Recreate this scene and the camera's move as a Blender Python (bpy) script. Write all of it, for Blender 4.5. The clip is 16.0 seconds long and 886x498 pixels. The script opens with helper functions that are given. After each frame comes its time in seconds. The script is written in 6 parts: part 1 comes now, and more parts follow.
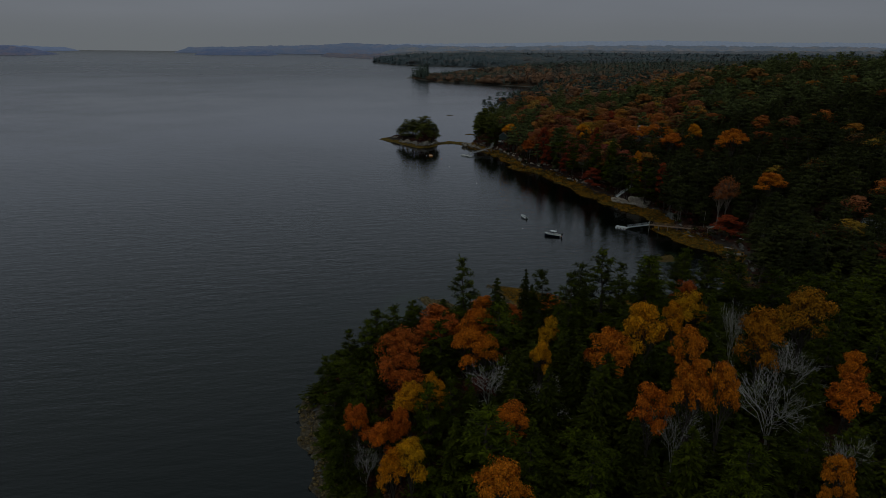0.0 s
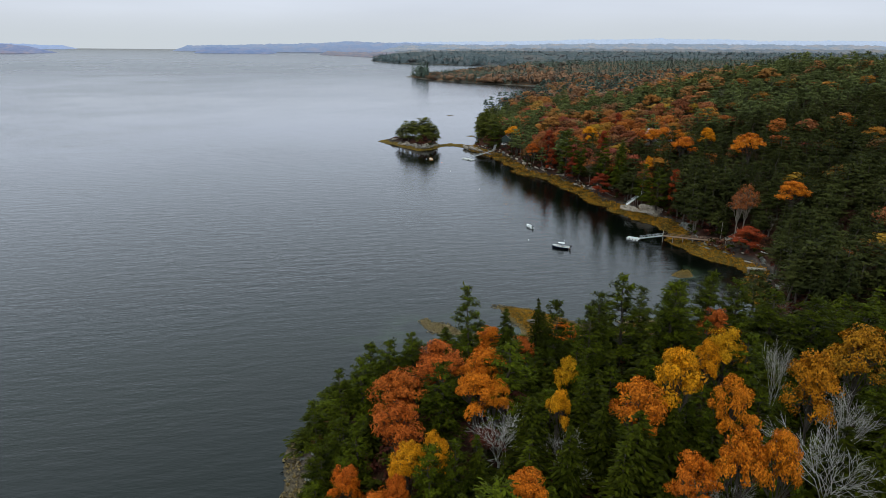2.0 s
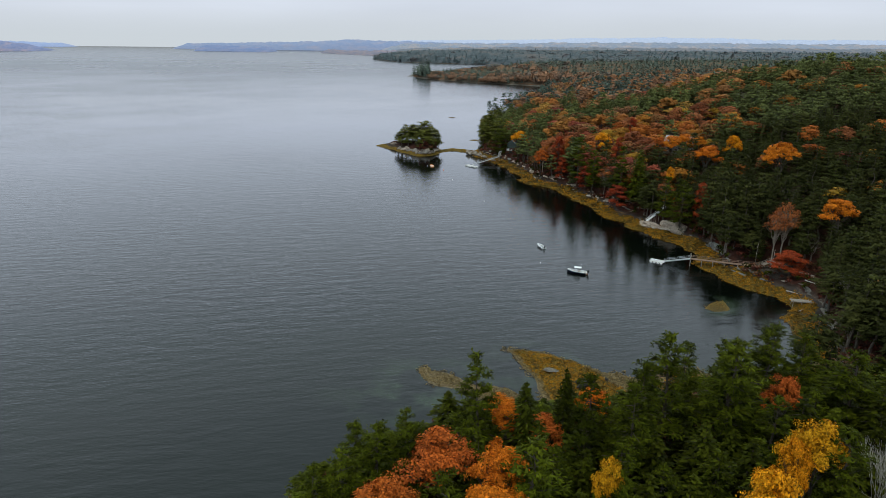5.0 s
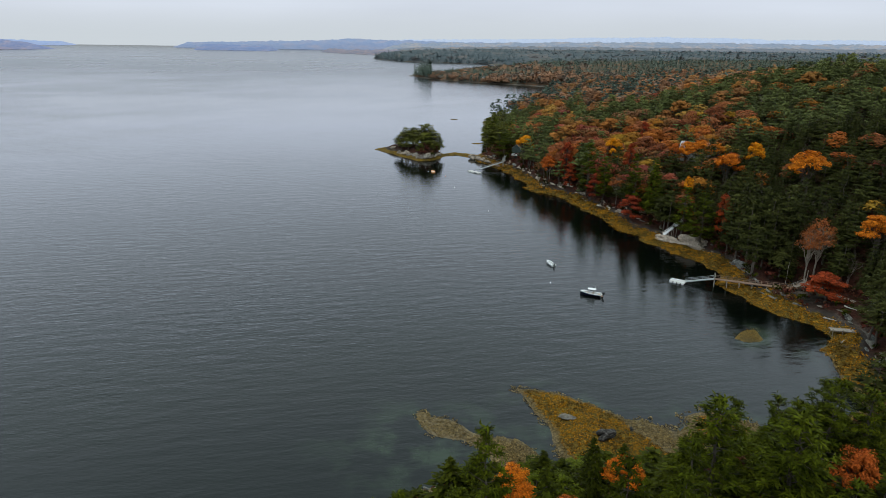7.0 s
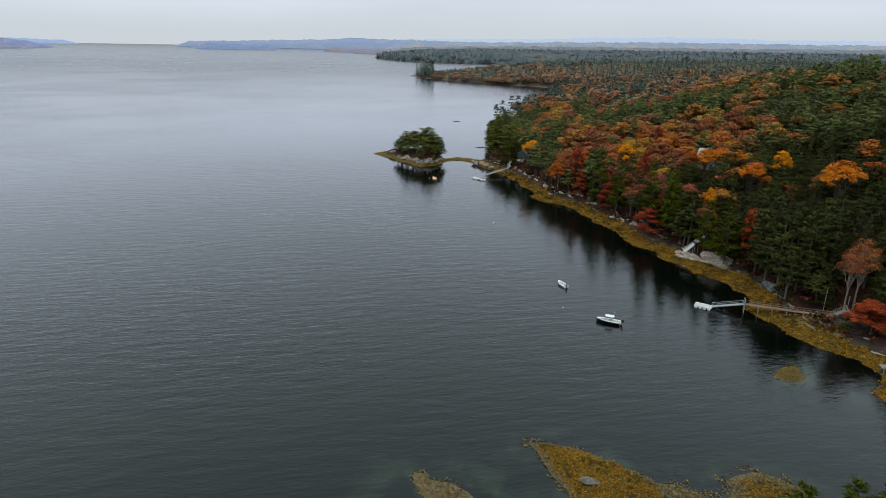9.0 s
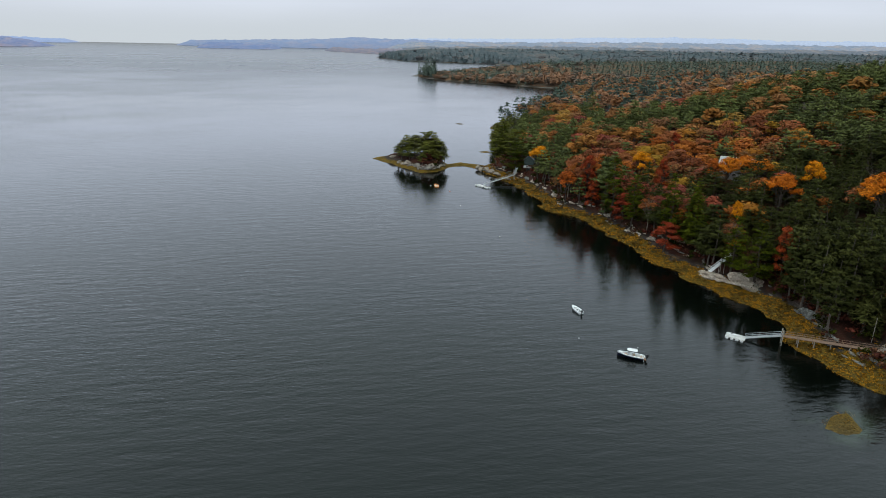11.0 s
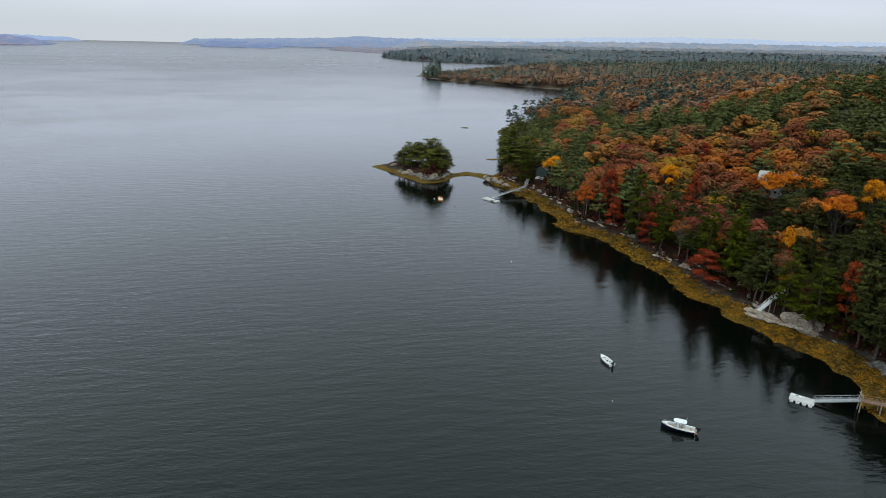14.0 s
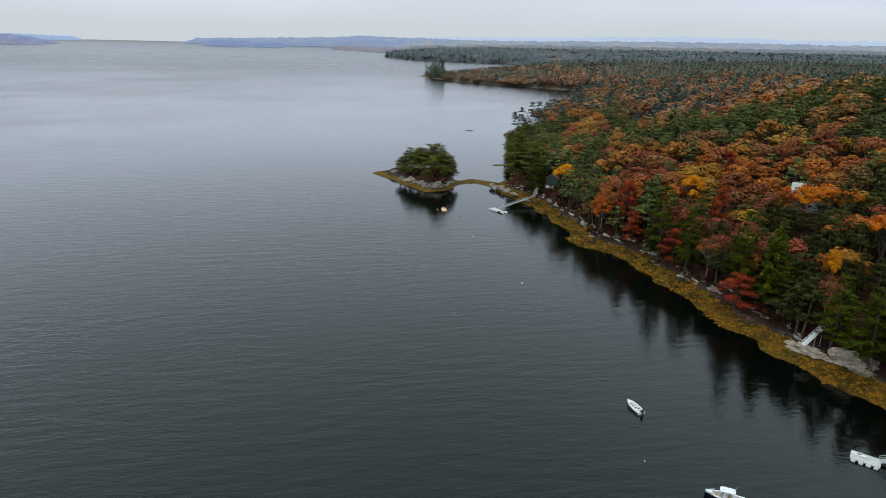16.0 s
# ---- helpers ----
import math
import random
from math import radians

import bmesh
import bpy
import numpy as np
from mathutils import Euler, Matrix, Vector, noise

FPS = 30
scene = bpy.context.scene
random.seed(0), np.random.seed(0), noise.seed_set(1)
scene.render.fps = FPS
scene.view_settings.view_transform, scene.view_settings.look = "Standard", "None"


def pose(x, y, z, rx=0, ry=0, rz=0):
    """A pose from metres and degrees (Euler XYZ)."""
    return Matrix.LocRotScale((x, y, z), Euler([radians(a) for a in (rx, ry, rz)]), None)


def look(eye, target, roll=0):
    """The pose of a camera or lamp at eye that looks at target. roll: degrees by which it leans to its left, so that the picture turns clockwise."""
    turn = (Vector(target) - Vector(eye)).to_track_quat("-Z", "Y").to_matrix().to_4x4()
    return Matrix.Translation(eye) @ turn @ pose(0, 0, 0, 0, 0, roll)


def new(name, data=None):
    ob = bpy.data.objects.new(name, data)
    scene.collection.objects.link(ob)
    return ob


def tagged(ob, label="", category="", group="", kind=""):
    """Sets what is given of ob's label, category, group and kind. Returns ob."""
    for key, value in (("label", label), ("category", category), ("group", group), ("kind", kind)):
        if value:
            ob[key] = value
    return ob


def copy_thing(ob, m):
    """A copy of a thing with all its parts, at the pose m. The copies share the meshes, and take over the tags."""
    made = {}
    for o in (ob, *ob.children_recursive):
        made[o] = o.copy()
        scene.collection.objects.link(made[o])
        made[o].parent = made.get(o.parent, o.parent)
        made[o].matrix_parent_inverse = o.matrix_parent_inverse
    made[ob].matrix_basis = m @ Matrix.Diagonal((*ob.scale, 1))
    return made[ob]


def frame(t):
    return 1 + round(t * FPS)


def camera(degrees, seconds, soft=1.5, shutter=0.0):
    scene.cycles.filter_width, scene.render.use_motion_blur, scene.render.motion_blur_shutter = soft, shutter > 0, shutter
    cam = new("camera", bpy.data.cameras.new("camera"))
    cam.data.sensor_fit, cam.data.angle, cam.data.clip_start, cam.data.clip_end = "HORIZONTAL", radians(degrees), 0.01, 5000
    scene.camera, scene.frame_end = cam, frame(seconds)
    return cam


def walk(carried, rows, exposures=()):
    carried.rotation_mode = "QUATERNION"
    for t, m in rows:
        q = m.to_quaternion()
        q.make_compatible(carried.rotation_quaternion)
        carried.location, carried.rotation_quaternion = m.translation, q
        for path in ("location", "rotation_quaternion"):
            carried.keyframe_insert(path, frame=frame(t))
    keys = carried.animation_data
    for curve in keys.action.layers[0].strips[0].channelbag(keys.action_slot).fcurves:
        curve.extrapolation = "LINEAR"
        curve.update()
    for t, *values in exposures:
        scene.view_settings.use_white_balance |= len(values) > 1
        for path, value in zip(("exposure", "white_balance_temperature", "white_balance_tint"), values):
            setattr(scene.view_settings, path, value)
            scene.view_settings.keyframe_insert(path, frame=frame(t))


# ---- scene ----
cam = camera(69.9, 16.0, soft=0.6)
PATH = [
    (0, (1.86, 5.30, 75.76), (-1.82, 100.28, 44.69), 0.52),
    (1, (1.27, 13.15, 76.12), (-2.41, 108.08, 44.91), 0.50),
    (2, (0.71, 21.58, 76.40), (-2.97, 116.48, 45.07), 0.51),
    (3, (0.19, 30.50, 76.59), (-3.53, 125.36, 45.17), 0.54),
    (4, (-0.32, 39.82, 76.72), (-4.08, 134.65, 45.22), 0.58),
    (5, (-0.80, 49.45, 76.79), (-4.64, 144.26, 45.23), 0.64),
    (6, (-1.29, 59.34, 76.82), (-5.20, 154.13, 45.20), 0.70),
    (7, (-1.77, 69.41, 76.80), (-5.79, 164.18, 45.14), 0.77),
    (8, (-2.27, 79.61, 76.75), (-6.40, 174.37, 45.06), 0.85),
    (9, (-2.78, 89.90, 76.68), (-7.05, 184.64, 44.96), 0.93),
    (10, (-3.32, 100.25, 76.60), (-7.74, 194.98, 44.86), 1.00),
    (11, (-3.90, 110.63, 76.52), (-8.49, 205.33, 44.75), 1.07),
    (12, (-4.51, 121.01, 76.45), (-9.28, 215.70, 44.65), 1.13),
    (13, (-5.18, 131.40, 76.40), (-10.15, 226.07, 44.56), 1.18),
    (14, (-5.91, 141.79, 76.37), (-11.08, 236.43, 44.49), 1.22),
    (15, (-6.70, 152.19, 76.38), (-12.10, 246.80, 44.45), 1.24),
    (16, (-7.57, 162.61, 76.43), (-13.20, 257.19, 44.45), 1.23),
]
FADE = [(0, -2.2), (0.5, -1.35), (1.0, -0.5), (1.5, -0.06), (1.8, 0.0), (16, 0.0)]
walk(cam, [(t, look(eye, target, roll)) for t, eye, target, roll in PATH], FADE)

# ---- sky and sun: an even overcast ----
SUN_ELEVATION, SUN_TURN = radians(72), radians(213)
world = bpy.data.worlds.new("overcast_sky")
scene.world = world
world.use_nodes = True


def build_world():
    nt = world.node_tree
    nt.nodes.clear()
    n, l = nt.nodes.new, nt.links.new
    out, add = n("ShaderNodeOutputWorld"), n("ShaderNodeAddShader")
    clear, cloud = n("ShaderNodeBackground"), n("ShaderNodeBackground")
    sky = n("ShaderNodeTexSky")
    sky.sky_type, sky.sun_disc = "NISHITA", False
    sky.sun_elevation, sky.sun_rotation = SUN_ELEVATION, SUN_TURN
    clear.inputs["Strength"].default_value = 0.012
    l(sky.outputs["Color"], clear.inputs["Color"])
    coord, sep = n("ShaderNodeTexCoord"), n("ShaderNodeSeparateXYZ")
    l(coord.outputs["Generated"], sep.inputs[0])
    ramp = n("ShaderNodeValToRGB")
    ramp.color_ramp.elements[0].color = (0.565, 0.618, 0.690, 1)
    ramp.color_ramp.elements[0].position = 0.0
    ramp.color_ramp.elements[1].color = (1.12, 1.33, 1.34, 1)
    ramp.color_ramp.elements[1].position = 1.0
    high = ramp.color_ramp.elements.new(0.80)
    high.color = (0.71, 0.93, 0.955, 1)
    low = ramp.color_ramp.elements.new(0.06)
    low.color = (0.63, 0.685, 0.795, 1)
    mid = ramp.color_ramp.elements.new(0.12)
    mid.color = (0.95, 1.05, 1.245, 1)
    mid = ramp.color_ramp.elements.new(0.45)
    mid.color = (0.88, 1.05, 1.14, 1)
    l(sep.outputs["Z"], ramp.inputs["Fac"])
    mapping, tex = n("ShaderNodeMapping"), n("ShaderNodeTexNoise")
    mapping.inputs["Scale"].default_value = (1.6, 1.6, 9.0)
    tex.inputs["Scale"].default_value, tex.inputs["Detail"].default_value = 1.7, 5
    l(coord.outputs["Generated"], mapping.inputs["Vector"])
    l(mapping.outputs["Vector"], tex.inputs["Vector"])
    shade = n("ShaderNodeMapRange")
    shade.inputs["To Min"].default_value, shade.inputs["To Max"].default_value = 0.86, 1.12
    l(tex.outputs["Fac"], shade.inputs["Value"])
    l(ramp.outputs["Color"], cloud.inputs["Color"])
    l(shade.outputs["Result"], cloud.inputs["Strength"])
    l(clear.outputs[0], add.inputs[0])
    l(cloud.outputs[0], add.inputs[1])
    l(add.outputs[0], out.inputs["Surface"])


build_world()
sun = new("sun", bpy.data.lights.new("sun", "SUN"))
sun.data.energy, sun.data.angle, sun.data.color = 0.75, radians(25), (1.0, 0.90, 0.80)
sun.matrix_world = look((0, 0, 300), (18, 28, 197))


# ---- materials ----
def nodes_of(name):
    m = bpy.data.materials.new(name)
    m.use_nodes = True
    nt = m.node_tree
    return m, nt, nt.nodes["Principled BSDF"], nt.nodes.new, nt.links.new


def noise_at(nt, scale, detail=3, stretch=(1, 1, 1), rough=0.55, turn=0.0):
    """World-space noise: its factor output."""
    geo, mp, tx = (nt.nodes.new(k) for k in ("ShaderNodeNewGeometry", "ShaderNodeMapping", "ShaderNodeTexNoise"))
    mp.inputs["Scale"].default_value = stretch
    if turn:
        mp.vector_type = "TEXTURE"
        mp.inputs["Scale"].default_value = [1 / k for k in stretch]
        mp.inputs["Rotation"].default_value = (0, 0, radians(turn))
    tx.inputs["Scale"].default_value, tx.inputs["Detail"].default_value, tx.inputs["Roughness"].default_value = scale, detail, rough
    nt.links.new(geo.outputs["Position"], mp.inputs["Vector"])
    nt.links.new(mp.outputs["Vector"], tx.inputs["Vector"])
    return tx.outputs["Fac"]


def ramp_of(nt, fac, stops):
    r = nt.nodes.new("ShaderNodeValToRGB")
    els = r.color_ramp.elements
    for i, (p, c) in enumerate(stops):
        e = els[i] if i < 2 else els.new(p)
        e.position, e.color = p, (*c, 1)
    nt.links.new(fac, r.inputs["Fac"])
    return r.outputs["Color"]


def mixed(nt, fac, a, b, mode="MIX"):
    m = nt.nodes.new("ShaderNodeMix")
    m.data_type, m.blend_type = "RGBA", mode
    for sock, v in ((m.inputs["Factor"], fac), (m.inputs["A"], a), (m.inputs["B"], b)):
        if isinstance(v, (int, float)):
            sock.default_value = v
        elif isinstance(v, tuple):
            sock.default_value = (*v, 1)
        else:
            nt.links.new(v, sock)
    return m.outputs["Result"]


def spread(nt, v, lo, hi, a, b):
    m = nt.nodes.new("ShaderNodeMapRange")
    for key, x in (("From Min", lo), ("From Max", hi), ("To Min", a), ("To Max", b)):
        m.inputs[key].default_value = x
    nt.links.new(v, m.inputs["Value"])
    return m.outputs["Result"]


def bumped(nt, bsdf, fac, strength, distance):
    b = nt.nodes.new("ShaderNodeBump")
    b.inputs["Strength"].default_value, b.inputs["Distance"].default_value = strength, distance
    nt.links.new(fac, b.inputs["Height"])
    nt.links.new(b.outputs["Normal"], bsdf.inputs["Normal"])
    return b


def plain(name, a, b, rough=0.6, metal=0.0, grain=6.0, bump=0.2, depth=0.02, stretch=(1, 1, 1)):
    """A surface of two tones broken up by coarse and fine grain."""
    m, nt, p, n, l = nodes_of(name)
    coarse, fine = noise_at(nt, grain * 0.25, 3, stretch), noise_at(nt, grain, 5, stretch)
    c = mixed(nt, spread(nt, coarse, 0.3, 0.7, 0, 1), a, b)
    c = mixed(nt, 0.35, c, ramp_of(nt, fine, [(0.3, tuple(x * 0.6 for x in a)), (0.7, tuple(min(1, x * 1.3) for x in b))]))
    l(c, p.inputs["Base Color"])
    p.inputs["Roughness"].default_value, p.inputs["Metallic"].default_value = rough, metal
    if rough > 0.65:
        p.inputs["Specular IOR Level"].default_value = 0.15
    bumped(nt, p, fine, bump, depth)
    return m


def foliage(name, a, b, c, gap=0.06, speckle=(0.45, 1.55), wood=False):
    """Leaves: three tones, by tree, by patch and by leaf."""
    m, nt, p, n, l = nodes_of(name)
    geo = n("ShaderNodeNewGeometry")
    if wood:
        tone = n("ShaderNodeAttribute")
        tone.attribute_name = "tone"
        tree = tone.outputs["Fac"]
    else:
        tree = n("ShaderNodeObjectInfo").outputs["Random"]
    patch = noise_at(nt, 0.16, 2)
    col = mixed(nt, spread(nt, patch, 0.35, 0.65, 0, 1), a, b)
    col = mixed(nt, spread(nt, tree, 0, 1, 0.0, 0.85), col, c)
    isle = spread(nt, geo.outputs["Random Per Island"], 0, 1, *speckle)
    if wood:
        vary, fold = n("ShaderNodeMath"), n("ShaderNodeMath")
        vary.operation = fold.operation = "MULTIPLY"
        vary.inputs[1].default_value = 7.13
        l(tree, vary.inputs[0])
        frac = n("ShaderNodeMath")
        frac.operation = "FRACT"
        l(vary.outputs[0], frac.inputs[0])
        k = min(0.4, speckle[1] - 1)
        l(spread(nt, frac.outputs[0], 0, 1, 1 - k, 1 + k), fold.inputs[0])
        l(isle, fold.inputs[1])
        isle = fold.outputs[0]
    comb = n("ShaderNodeCombineXYZ")
    for k in range(3):
        l(isle, comb.inputs[k])
    col = mixed(nt, 1.0, col, comb.outputs[0], "MULTIPLY")
    l(col, p.inputs["Base Color"])
    p.inputs["Roughness"].default_value = 0.6
    p.inputs["Specular IOR Level"].default_value = 0.04
    thin, mx = n("ShaderNodeBsdfTranslucent"), n("ShaderNodeMixShader")
    l(col, thin.inputs["Color"])
    mx.inputs["Fac"].default_value = gap
    l(p.outputs[0], mx.inputs[1])
    l(thin.outputs[0], mx.inputs[2])
    l(mx.outputs[0], nt.nodes["Material Output"].inputs["Surface"])
    return m


NEEDLE = foliage("pine_needles", (0.0274, 0.0349, 0.00151), (0.0439, 0.0512, 0.0021), (0.0791, 0.0948, 0.00477))
SPRUCE = foliage("spruce_needles", (0.0158, 0.0201, 0.00113), (0.0277, 0.0311, 0.00143), (0.0637, 0.0733, 0.00381))
OLIVE = foliage("olive_pine_needles", (0.0703, 0.0789, 0.0139), (0.105, 0.11, 0.0178), (0.119, 0.12, 0.0218))
ORANGE = foliage("orange_leaves", (0.572, 0.132, 0.008), (0.451, 0.0986, 0.012), (0.594, 0.196, 0.012))
RUST = foliage("rust_leaves", (0.407, 0.0829, 0.014), (0.308, 0.0717, 0.02), (0.44, 0.112, 0.014))
YELLOW = foliage("yellow_leaves", (0.675, 0.297, 0.008), (0.454, 0.244, 0.01), (0.649, 0.218, 0.008))
AMBER = foliage("amber_leaves", (0.396, 0.157, 0.008), (0.253, 0.129, 0.012), (0.396, 0.14, 0.008))
RED = foliage("red_leaves", (0.289, 0.0402, 0.013), (0.194, 0.0339, 0.0166), (0.301, 0.0536, 0.0148))
MAROON = foliage("maroon_leaves", (0.090, 0.022, 0.014), (0.060, 0.022, 0.016), (0.110, 0.030, 0.018))
BROWN = foliage("withered_leaves", (0.10, 0.042, 0.022), (0.08, 0.036, 0.022), (0.12, 0.055, 0.03))
THINLEAF = foliage("fading_russet_leaves", (0.295, 0.085, 0.0234), (0.221, 0.0723, 0.027), (0.295, 0.0978, 0.027))
SLOPEBARK = plain("brown_grey_bark", (0.075, 0.060, 0.048), (0.135, 0.112, 0.092), 0.9, 0, 5, 0.4, 0.03, (1, 1, 0.25))
BARK = plain("dark_bark", (0.050, 0.038, 0.029), (0.095, 0.078, 0.064), 0.9, 0, 5, 0.6, 0.05, (1, 1, 0.25))
TANBARK = plain("tan_grey_bark", (0.17, 0.135, 0.105), (0.27, 0.225, 0.18), 0.85, 0, 5, 0.4, 0.03, (1, 1, 0.25))
PALEBARK = plain("pale_grey_bark", (0.3, 0.275, 0.25), (0.475, 0.444, 0.413), 0.85, 0, 5, 0.4, 0.03, (1.25, 1.25, 0.312))


def ground_material():
    """Rockweed between the tide marks, bare rock above it, then leaf litter."""
    m, nt, p, n, l = nodes_of("shore_and_forest_floor")
    geo, sep, add = n("ShaderNodeNewGeometry"), n("ShaderNodeSeparateXYZ"), n("ShaderNodeMath")
    l(geo.outputs["Position"], sep.inputs[0])
    wob = spread(nt, noise_at(nt, 0.22, 5), 0.25, 0.75, -1.0, 1.0)
    l(sep.outputs["Z"], add.inputs[0])
    l(wob, add.inputs[1])
    h = add.outputs[0]
    tufts, big = noise_at(nt, 2.3, 6, rough=0.76), noise_at(nt, 0.30, 4)
    weed = ramp_of(nt, tufts, [(0.38, (0.040, 0.026, 0.007)), (0.50, (0.125, 0.076, 0.010)), (0.66, (0.25, 0.145, 0.014))])
    weed = mixed(nt, spread(nt, big, 0.46, 0.62, 0, 0.6), weed, (0.050, 0.035, 0.011))
    fringe = ramp_of(nt, tufts, [(0.38, (0.040, 0.032, 0.022)), (0.50, (0.135, 0.105, 0.062)), (0.66, (0.30, 0.24, 0.15))])
    rim = n("ShaderNodeMath")
    rim.operation = "MULTIPLY"
    l(spread(nt, sep.outputs["Z"], 0.06, 0.30, 0.7, 0), rim.inputs[0])
    l(spread(nt, sep.outputs["Y"], 205, 240, 1, 0), rim.inputs[1])
    weed = mixed(nt, rim.outputs[0], weed, fringe)
    bare_shore = ramp_of(nt, tufts, [(0.38, (0.022, 0.017, 0.012)), (0.50, (0.085, 0.068, 0.048)), (0.66, (0.20, 0.165, 0.12))])
    weed = mixed(nt, spread(nt, sep.outputs["Y"], 148, 164, 0.85, 0), weed, bare_shore)
    weed = mixed(nt, spread(nt, sep.outputs["Y"], 560, 900, 0, 0.9), weed, ramp_of(nt, noise_at(nt, 0.03, 4), [(0.50, (0.060, 0.050, 0.042)), (0.68, (0.17, 0.155, 0.135))]))
    west, south, both = spread(nt, sep.outputs["X"], -16, 10, 1, 0), spread(nt, sep.outputs["Y"], 215, 260, 1, 0), n("ShaderNodeMath")
    both.operation = "MULTIPLY"
    inner, bar = spread(nt, sep.outputs["Y"], 144, 160, 0, 1), n("ShaderNodeMath")
    bar.operation = "MULTIPLY"
    l(south, bar.inputs[0])
    l(inner, bar.inputs[1])
    l(west, both.inputs[0])
    l(bar.outputs[0], both.inputs[1])
    straw = ramp_of(nt, tufts, [(0.34, (0.045, 0.035, 0.022)), (0.48, (0.145, 0.110, 0.064)), (0.68, (0.34, 0.27, 0.165))])
    weed = mixed(nt, both.outputs[0], weed, straw)
    rock = ramp_of(nt, tufts, [(0.32, (0.028, 0.021, 0.017)), (0.5, (0.085, 0.064, 0.050)), (0.74, (0.25, 0.215, 0.18))])
    litter = ramp_of(nt, tufts, [(0.3, (0.014, 0.006, 0.004)), (0.55, (0.050, 0.018, 0.012)), (0.75, (0.11, 0.034, 0.020))])
    litter = mixed(nt, spread(nt, big, 0.54, 0.7, 0, 0.4), litter, (0.040, 0.042, 0.014))
    patchy = spread(nt, noise_at(nt, 0.11, 4), 0.48, 0.58, 0, 1)
    rock = mixed(nt, patchy, (0.034, 0.020, 0.015), rock)
    black = mixed(nt, spread(nt, h, 1.55, 1.9, 0, 1), weed, (0.045, 0.038, 0.032))
    c = mixed(nt, spread(nt, h, 1.95, 2.5, 0, 1), black, rock)
    c = mixed(nt, spread(nt, h, 2.6, 3.3, 0, 1), c, litter)
    l(c, p.inputs["Base Color"])
    p.inputs["Roughness"].default_value = 0.85
    p.inputs["Specular IOR Level"].default_value = 0.12
    bumped(nt, p, tufts, 0.9, 0.35)
    return m


def water_material():
    """Rippled sea: livelier in the open, calmer in the lee of the shore, paler over the shallows."""
    m, nt, p, n, l = nodes_of("sea_water")
    swell = noise_at(nt, 0.34, 4, (0.30, 1.0, 1), 0.58, 14)
    chop = noise_at(nt, 1.15, 3, (0.36, 1.0, 1), 0.65, -6)
    slick = noise_at(nt, 0.0060, 6, (0.75, 1.0, 1), 0.68, 25)
    add = n("ShaderNodeMath")
    add.operation = "MULTIPLY_ADD"
    add.inputs[1].default_value = 0.34
    l(chop, add.inputs[0])
    l(swell, add.inputs[2])
    b = bumped(nt, p, add.outputs[0], 0.5, 0.42)
    open_sea, lee, calm = spread(nt, slick, 0.40, 0.60, 0.30, 0.64), n("ShaderNodeAttribute"), n("ShaderNodeMath")
    lee.attribute_name = "open_water"
    calm.operation = "MULTIPLY"
    l(open_sea, calm.inputs[0])
    l(spread(nt, lee.outputs["Fac"], 0, 1, 0.0, 1.0), calm.inputs[1])
    l(calm.outputs[0], b.inputs["Strength"])
    murk = noise_at(nt, 0.02, 3)
    deep = ramp_of(nt, murk, [(0.3, (0.0013, 0.0022, 0.0015)), (0.7, (0.0022, 0.0035, 0.0023))])
    shoal = n("ShaderNodeAttribute")
    shoal.attribute_name = "shoal"
    patches, both = spread(nt, noise_at(nt, 0.13, 4), 0.46, 0.62, 0, 1), n("ShaderNodeMath")
    both.operation = "MULTIPLY"
    l(patches, both.inputs[0])
    l(shoal.outputs["Fac"], both.inputs[1])
    l(mixed(nt, both.outputs[0], deep, (0.022, 0.034, 0.018)), p.inputs["Base Color"])
    gloss = n("ShaderNodeMath")
    gloss.operation = "MULTIPLY"
    l(spread(nt, lee.outputs["Fac"], 0.2, 0.9, 0.4, 1.0), gloss.inputs[0])
    l(spread(nt, slick, 0.40, 0.62, 0.04, 0.085), gloss.inputs[1])
    geo, sep, far = n("ShaderNodeNewGeometry"), n("ShaderNodeSeparateXYZ"), n("ShaderNodeMath")
    l(geo.outputs["Position"], sep.inputs[0])
    l(gloss.outputs[0], far.inputs[0])
    l(spread(nt, sep.outputs["Y"], 360, 1600, 0, 0.24), far.inputs[1])
    l(far.outputs[0], p.inputs["Roughness"])
    p.inputs["IOR"].default_value = 1.365
    return m


GROUND, WATER = ground_material(), water_material()


# ---- shape helpers ----
def value_noise(x, y, size, seed=0):
    """Smooth random heights between 0 and 1 over a plan, in patches of that size."""
    x, y = np.asarray(x) / size + 1000, np.asarray(y) / size + 1000
    i, j = np.floor(x).astype(np.int64), np.floor(y).astype(np.int64)
    u, v = x - i, y - j
    u, v = u * u * (3 - 2 * u), v * v * (3 - 2 * v)

    def h(a, b):
        k = (a * 374761393 + b * 668265263 + seed * 974634777) & 0xFFFFFFFF
        k = ((k ^ (k >> 13)) * 1274126177) & 0xFFFFFFFF
        return ((k ^ (k >> 16)) & 0xFFFF) / 65535.0

    return (h(i, j) * (1 - u) + h(i + 1, j) * u) * (1 - v) + (h(i, j + 1) * (1 - u) + h(i + 1, j + 1) * u) * v


